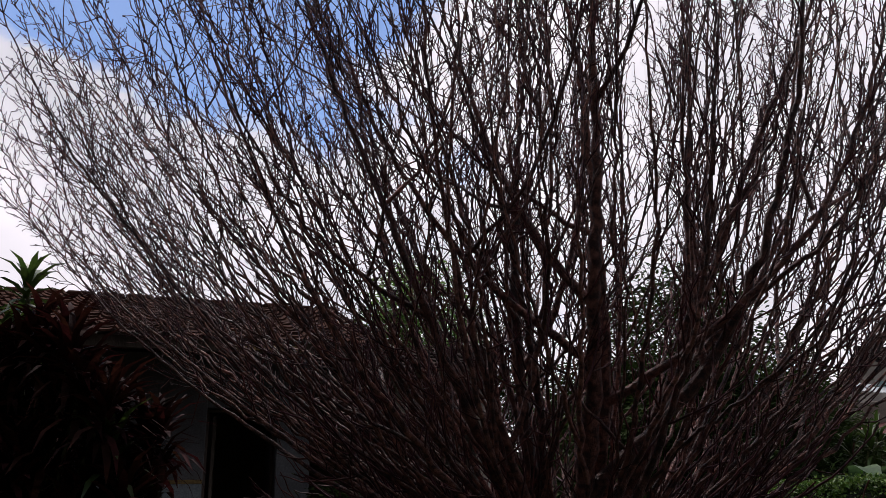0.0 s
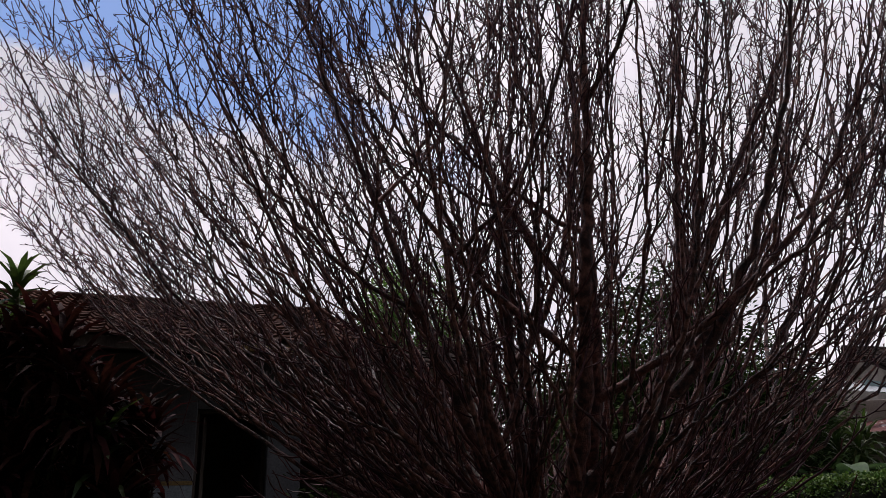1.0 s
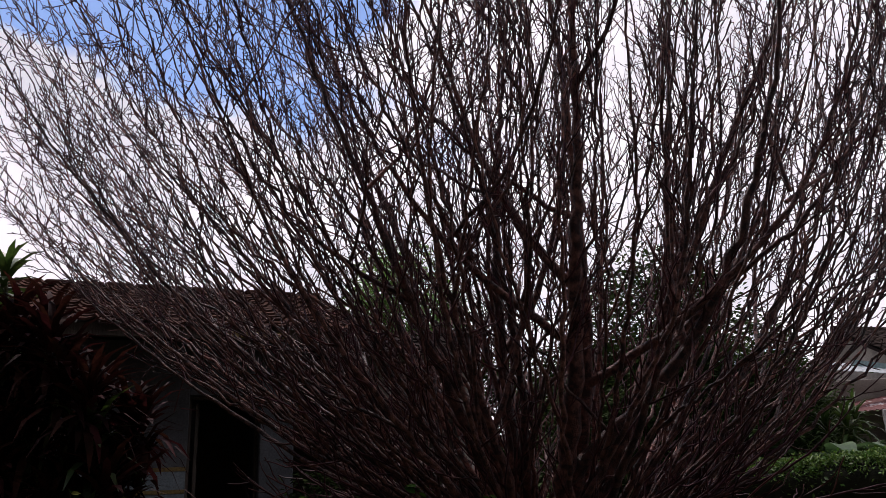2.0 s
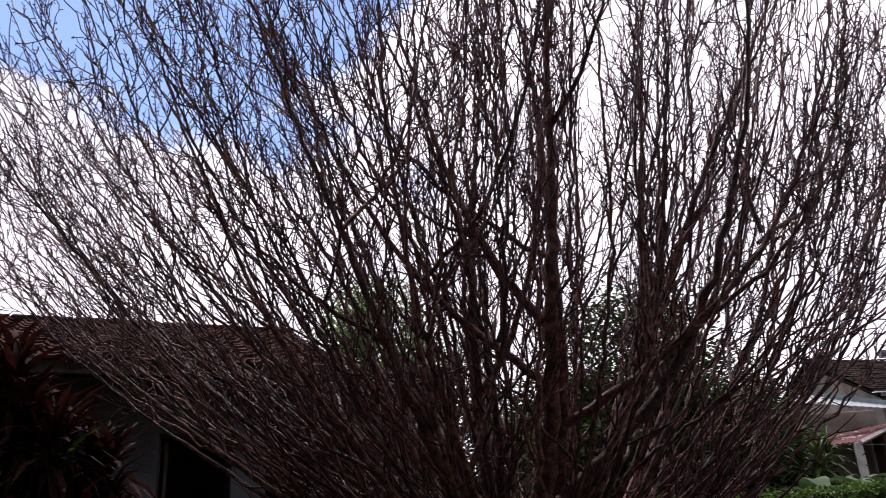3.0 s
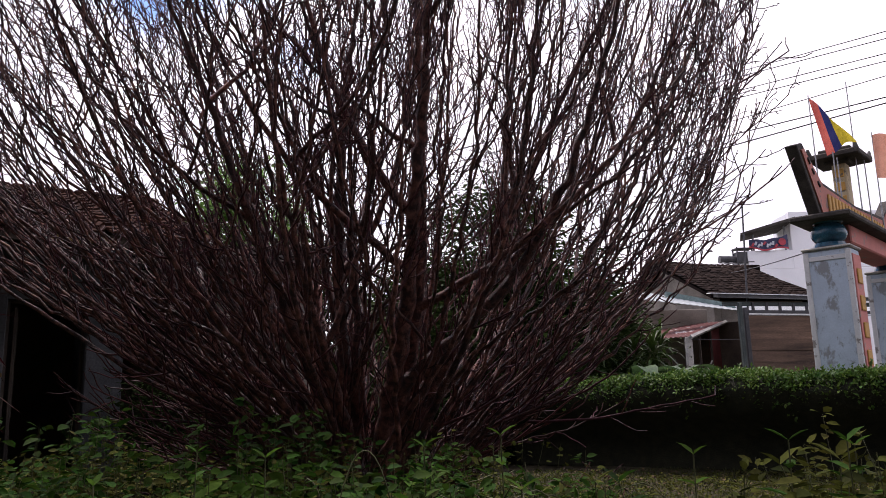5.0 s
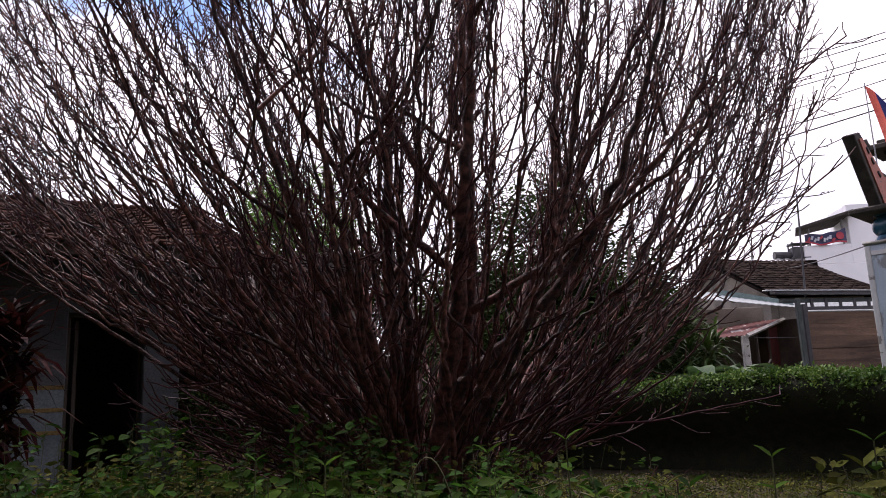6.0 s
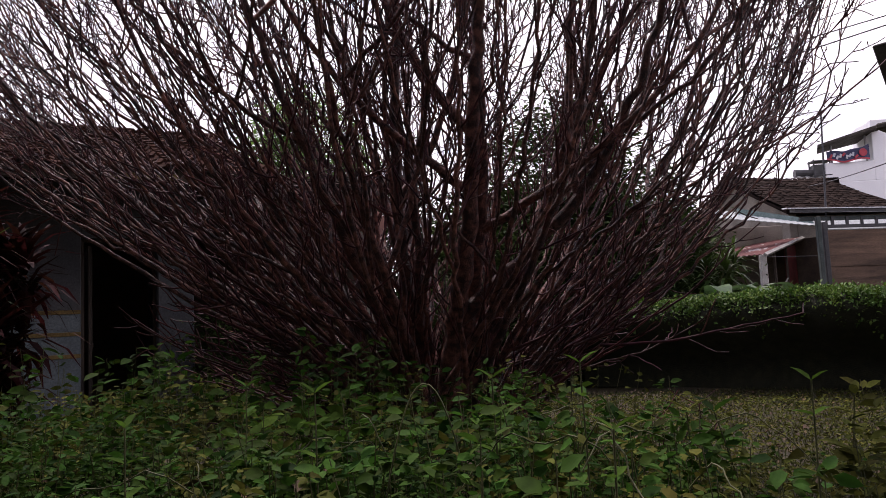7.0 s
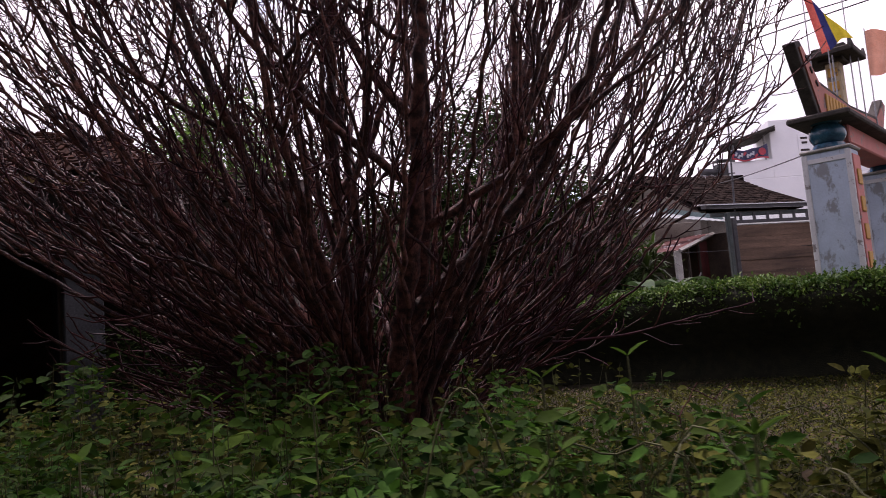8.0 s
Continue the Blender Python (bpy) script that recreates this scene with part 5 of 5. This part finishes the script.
def build_carport():
    port = thing("carport", (8.5, 18.6, 0), "low lean-to roof with pale edge and open rafters", "carport")
    slab(port, "roof", [(6.55, 17.5, 3.26), (11.5, 18.1, 3.12), (11.5, 18.5, 3.16), (6.6, 17.9, 3.30)], 0.020, SHEET_WHITE)
    slab(port, "soffit", [(6.75, 17.56, 3.235), (11.4, 18.12, 3.095), (11.4, 18.42, 3.12), (6.75, 17.86, 3.26)], 0.07, TANK_DARK, "dark soffit under the pale edge")
    slab(port, "edge_beam", [(6.9, 17.7, 3.06), (11.4, 18.25, 3.0), (11.4, 18.33, 3.0), (6.9, 17.78, 3.06)], 0.09, POST_GREEN)
    slab(port, "lower_beam", [(7.3, 17.7, 2.86), (11.4, 18.25, 2.80), (11.4, 18.33, 2.80), (7.3, 17.78, 2.86)], 0.07, TANK_DARK)
    for k in range(11):
        x = 7.6 + 0.34 * k
        y = 17.72 + (x - 7.3) * 0.134
        bm = bmesh.new()
        block(bm, (x, y, 2.80), (x + 0.06, y + 0.05, 3.05 - 0.014 * k), 0.004)
        part("strut", bm, TANK_DARK, port)
    # added sheet, tilted skyward so the gaps between the struts look bright
    slab(port, "back_board", [(7.5, 18.15, 2.80), (11.4, 18.65, 2.74), (11.4, 19.1, 3.06), (7.5, 18.6, 3.12)], 0.02, SHEET_CLEAR, "added pale sheet standing in for the bright background between the struts")
    for x, y in ((11.3, 18.25),):
        bm = bmesh.new()
        block(bm, (x - 0.05, y - 0.05, 0), (x + 0.05, y + 0.05, 3.2), 0.008)
        part("post", bm, POST_GREEN, port)


def build_right_house():
    house = thing("dark_roofed_house", (8.6, 22.5, 0), "low house with a blackened tile roof and pale gable wall", "house")
    e, nn = Vector((0.982, 0.19, 0)), Vector((-0.19, 0.982, 0))
    up = Vector((0, 0, 1))
    c = Vector((7.35, 19.6, 0))
    el, er = c + up * 3.45, c + e * 3.15 + up * 3.40
    rl, rr = c + nn * 3.1 + up * 4.82, c + nn * 3.1 + e * 3.3 + up * 4.58
    bl, br = c + nn * 6.2 + up * 3.45, c + nn * 6.2 + e * 3.3 + up * 3.40
    slab(house, "roof", [el, er, rr, rl], 0.08, ROOF_DARK)
    slab(house, "roof", [rl, rr, br, bl], 0.08, ROOF_DARK)
    slab(house, "roof", [rr, er, br], 0.08, ROOF_DARK)
    bm = bmesh.new()
    rod(bm, rl + up * 0.03, rr + up * 0.03, 0.10, sides=8)
    rod(bm, rr + up * 0.03, er + up * 0.03, 0.09, sides=8)
    part("ridge_cap", bm, ROOF_DARK, house)
    bm = bmesh.new()
    block(bm, rr - Vector((0.25, 0.2, 0.05)), rr + Vector((0.25, 0.2, 0.22)), 0.03)
    part("chimney", bm, ROOF_DARK, house)
    tile = tile_mesh("slope_tile", 0.185, 0.26, 0.018, ROOF_DARK, 0.4)
    tile_roof(house, el, er, rl, tile, 0.184, 0.205)
    # walls under the roof
    inset = c + nn * 0.5 + e * 0.35
    bm = bmesh.new()
    T = Matrix(((nn.x, e.x, 0, inset.x), (nn.y, e.y, 0, inset.y), (0, 0, 1, 0), (0, 0, 0, 1)))
    prism(bm, [(0, 0), (5.2, 0), (5.2, 3.42), (2.6, 4.62), (0, 3.42)], 0.2, T)
    part("gable_wall", bm, PLASTER_PALE, house, "pale stained gable wall")
    bm = bmesh.new()
    T2 = Matrix(((e.x, nn.x, 0, inset.x), (e.y, nn.y, 0, inset.y), (0, 0, 1, 0), (0, 0, 0, 1)))
    block(bm, (0.21, 0, 0), (2.7, 0.2, 3.38), 0.01, T2)
    block(bm, (0.21, 5.0, 0), (2.7, 5.2, 3.38), 0.01, T2)
    block(bm, (2.5, 0.2, 0), (2.7, 5.0, 3.38), 0.01, T2)
    part("wall", bm, PLASTER_PALE, house)
    # sheet roofs of the side annexe, stepping down towards the shed
    annexe = thing("side_annexe", (6.3, 20.5, 0), "side annexe with white sheet roof and grey-teal fascia", "annexe")
    slab(annexe, "fascia", [(6.0, 19.1, 3.52), (8.75, 18.9, 2.90), (8.75, 18.96, 2.90), (6.0, 19.16, 3.52)], 0.15, TEAL_PAINT, "grey-teal fascia board")
    corrugated(annexe, "roof", (5.2, 18.7, 3.30), (7.95, 18.6, 2.90), (8.0, 19.05, 3.0), (5.3, 19.25, 3.58), 18, 0.006, SHEET_CLEAR, "white corrugated sheet")
    bm = bmesh.new()
    block(bm, (5.3, 19.6, 0), (7.2, 19.75, 3.1), 0.01)
    part("wall", bm, PLASTER_PALE, annexe)
    return house


def build_white_building():
    b = thing("white_building", (16.5, 34.0, 0), "tall white plastered building with roof terrace and dark canopy", "building")
    y0 = 32.0
    bm = bmesh.new()
    block(bm, (12.35, y0, 0), (20.5, y0 + 0.3, 6.05), 0.02)
    block(bm, (15.68, y0 + 0.003, 6.05), (20.5, y0 + 0.297, 8.55), 0.02)
    block(bm, (13.75, y0 + 0.003, 6.05), (15.68, y0 + 0.297, 6.86), 0.01)
    part("front_wall", bm, WHITE_WALL, b)
    bm = bmesh.new()
    block(bm, (12.35, y0 + 0.3, 0), (12.65, 33.4, 6.05), 0.02)
    block(bm, (20.2, y0 + 0.3, 0), (20.5, 33.4, 8.55), 0.02)
    block(bm, (15.68, y0 + 0.3, 6.05), (15.98, 33.4, 8.5), 0.01)
    block(bm, (12.35, 33.4, 0), (20.5, 33.7, 6.05), 0.02)
    block(bm, (15.7, 33.41, 6.05), (20.5, 33.69, 8.5), 0.02)
    part("side_wall", bm, WHITE_WALL, b)
    bm = bmesh.new()
    block(bm, (12.6, y0 + 0.3, 5.85), (20.2, 33.4, 6.0), 0)
    part("terrace_floor", bm, CONCRETE_PALE, b)
    slab(b, "canopy", [(13.25, 31.4, 7.52), (15.66, 31.4, 8.19), (16.6, 33.3, 8.15), (14.0, 33.3, 7.62)], 0.10, CONCRETE_DARK, "dark canopy slab")
    slab(b, "roof", [(15.7, 32.3, 8.5), (20.5, 32.3, 8.5), (20.5, 33.4, 8.5), (15.7, 33.4, 8.5)], 0.15, CONCRETE)
    for x in (14.1, 15.5):
        bm = bmesh.new()
        rod(bm, (x, 32.2, 6.0), (x, 32.2, 7.7 + 0.27 * (x - 14.1)), 0.045, sides=8)
        part("canopy_post", bm, STEEL, b)
    bm = bmesh.new()
    block(bm, (16.87, 31.965, 6.95), (17.42, 31.99, 7.85), 0.01)
    board = part("notice_board", bm, WHITE_WALL, b, "white framed notice board")
    for z, w in ((7.62, 0.30), (7.42, 0.24), (7.1, 0.38)):
        bm = bmesh.new()
        block(bm, (17.14 - w / 2, 31.95, z), (17.14 + w / 2, 31.966, z + 0.09), 0.004)
        part("notice_line", bm, INK, board, "dark unreadable lettering bar")
    banner = thing("banner", (14.85, 31.9, 6.75), "dark navy and red cloth banner on the terrace rail", "banner")
    n = 18
    xs = np.linspace(13.80, 15.50, n)
    top, low = 7.34 + 0.11 * (xs - 13.8) + 0.02 * np.sin(xs * 9) - 0.10 * np.sin((xs - 13.8) * 1.85), 6.93 + 0.05 * np.cos(xs * 5) - 0.05 * np.sin((xs - 13.8) * 1.85)
    yv = 31.92 + 0.02 * np.sin(xs * 11)
    P = np.concatenate([np.stack([xs, yv, top], 1), np.stack([xs, yv, low], 1)])
    sheet("cloth", P, [(i, i + n, i + n + 1, i + 1) for i in range(n - 1)], BANNER_NAVY, banner, smooth=True)
    cloth = banner.children[0]
    for k in range(9):
        x0 = 13.95 + 0.125 * k
        zc = 7.10 + 0.06 * math.sin(k * 2.1)
        bm = bmesh.new()
        block(bm, (-0.045, -0.01, -0.085), (0.045, 0.01, 0.085), 0.012, Matrix.Translation((x0, 31.875, zc)) @ Matrix.Rotation(0.5 + 0.4 * math.sin(k * 3.3), 4, "Y"))
        part("print", bm, BANNER_PALE if k % 4 else BANNER_RED, cloth, "pale unreadable lettering bar" if k % 4 else "red unreadable lettering bar")
    bm = bmesh.new()
    rod(bm, (15.22, 31.89, 7.20), (15.22, 31.86, 7.20), 0.16, sides=18)
    part("emblem", bm, BANNER_RED, cloth, "red round emblem")
    sheet("red_hem", np.concatenate([np.stack([xs, yv - 0.012, low + 0.06], 1), np.stack([xs, yv - 0.012, low - 0.01], 1)]),
          [(i, i + n, i + n + 1, i + 1) for i in range(n - 1)], BANNER_RED, cloth, "red hem of the banner")
    heater = thing("solar_water_heater", (13.0, 32.3, 6.05), "dark solar water heater on a steel frame on the roof edge", "water heater")
    bm = bmesh.new()
    rod(bm, (12.6, 32.3, 6.55), (13.6, 32.3, 6.50), 0.17, sides=16)
    part("tank", bm, TANK_DARK, heater)
    for x in (12.65, 12.95, 13.25, 13.55):
        bm = bmesh.new()
        rod(bm, (x, 32.25, 6.45), (x + 0.5, 31.9, 6.12), 0.035, sides=6)
        part("tube", bm, STEEL, heater)
    rack = thing("rooftop_rack", (13.6, 32.2, 6.05), "dark steel rooftop rack with small boxes", "rack")
    for x in (13.3, 13.95):
        for y in (32.05, 32.5):
            bm = bmesh.new()
            rod(bm, (x, y, 6.05), (x, y, 7.05), 0.03, sides=6)
            part("leg", bm, TANK_DARK, rack)
    for z in (6.35, 6.95):
        bm = bmesh.new()
        block(bm, (13.25, 32.0, z), (14.0, 32.55, z + 0.06), 0.01)
        part("shelf", bm, TANK_DARK, rack)
    bm = bmesh.new()
    block(bm, (13.32, 32.08, 6.41), (13.93, 32.5, 6.85), 0.02)
    part("box", bm, TANK_DARK, rack)
    return b


def build_antenna():
    ob = thing("antenna_pole", (7.49, 17.65, 0), "thin steel antenna pole above the yard", "antenna")
    bm = bmesh.new()
    rod(bm, (7.42, 17.9, 0), (7.67, 17.9, 5.54), 0.030, 0.020, 8)
    part("pole", bm, TANK_DARK, ob)
    bm = bmesh.new()
    rod(bm, (7.20, 17.9, 5.46), (7.72, 17.9, 5.50), 0.010, sides=6)
    for x in (7.23, 7.38, 7.55, 7.68):
        rod(bm, (x, 17.75, 5.44), (x, 18.05, 5.44), 0.006, sides=5)
    part("aerial", bm, STEEL, ob)


def wire(a, b, sag, r, label):
    a, b = np.array(a, float), np.array(b, float)
    ob = thing("overhead_cable", tuple(a), label, "cable", "overhead cables")
    s = np.linspace(0, 1, 48)
    h = Heap()
    h.tube(a + (b - a) * s[:, None] - np.array([0, 0, 4 * sag]) * (s * (1 - s))[:, None], np.full(48, r), 5)
    h.link("strand", CABLE, ob)


build_left_house()
build_back_house()
build_gate()
flag((5.85, 10.9), 3.29, 5.36, 0.95, 0.45, (FLAG_RED, FLAG_BLUE, FLAG_YELLOW), "faded red, blue and yellow flag hanging from a thin pole", 1.45, 0.16)
flag((7.55, 12.2), 3.29, 5.2, 0.75, 0.55, (FLAG_PEACH, FLAG_PALE), "pale peach and blue flag hanging from a thin pole", 0.2)
for x, y, z in ((6.02, 10.72, 4.45), (6.14, 10.84, 4.40), (6.78, 11.45, 5.85), (7.0, 11.6, 4.7)):
    ob = thing("flag_pole", (x, y, 3.29), "thin bare steel flag pole on the gate", "flag pole", "bare flag poles")
    bm = bmesh.new()
    rod(bm, (x, y, 3.29), (x, y, z), 0.011, 0.008, 8)
    part("shaft", bm, STEEL, ob)
build_shed()
build_yard_wall()
build_carport()
build_right_house()
build_white_building()
build_antenna()
STREET_LINES = ((7.6, (6.77, 14.89), (8.43, 13.5), 0.009), (7.4, (6.55, 14.78), (8.33, 13.38), 0.009), (7.0, (6.42, 14.54), (8.16, 13.15), 0.009), (6.8, (6.4, 14.39), (8.07, 13.04), 0.009))
LOW_LINES = ((6.2, (6.04, 14.12), (7.6, 12.34), 0.008), (5.8, (5.81, 13.84), (7.51, 12.25), 0.011), (5.6, (5.74, 13.98), (7.36, 12.04), 0.012))
for lines in (STREET_LINES, LOW_LINES):
    ends = ([], [])
    for z, p, q, r in lines:
        p, q = np.array([*p, z]), np.array([*q, z])
        d = (q - p) / np.linalg.norm(q - p)
        ends[0].append(p - d * 40)
        ends[1].append(q + d * 14)
        wire(ends[0][-1], ends[1][-1], 0.0, r, "black overhead cable strung across the street")
    for tips in ends:
        at = sum(tips) / len(tips)
        pole = thing("utility_pole", (at[0], at[1], 0), "tall grey concrete utility pole with cross arms", "pole", "utility poles")
        bm = bmesh.new()
        rod(bm, (at[0], at[1], -0.05), (at[0], at[1], lines[0][0] + 0.35), 0.13, 0.09, 12)
        part("shaft", bm, CONCRETE, pole)
        for tip in tips:
            side = Vector((tip[0] - at[0], tip[1] - at[1], 0))
            reach = side.normalized() * (side.length + 0.12)
            bm = bmesh.new()
            rod(bm, Vector((at[0], at[1], tip[2] - 0.05)) - reach, Vector((at[0], at[1], tip[2] - 0.05)) + reach, 0.045, sides=4)
            part("cross_arm", bm, STEEL, pole)
wire((9.46, 24.0, 4.68), (6.14, 12.0, 3.19), 0.05, 0.010, "thin black cable from the house to the gate")
wire((6.0, 17.45, 2.19), (10.2, 18.22, 2.17), 0.02, 0.007, "thin dark wire strung from the shed post past the board fence")
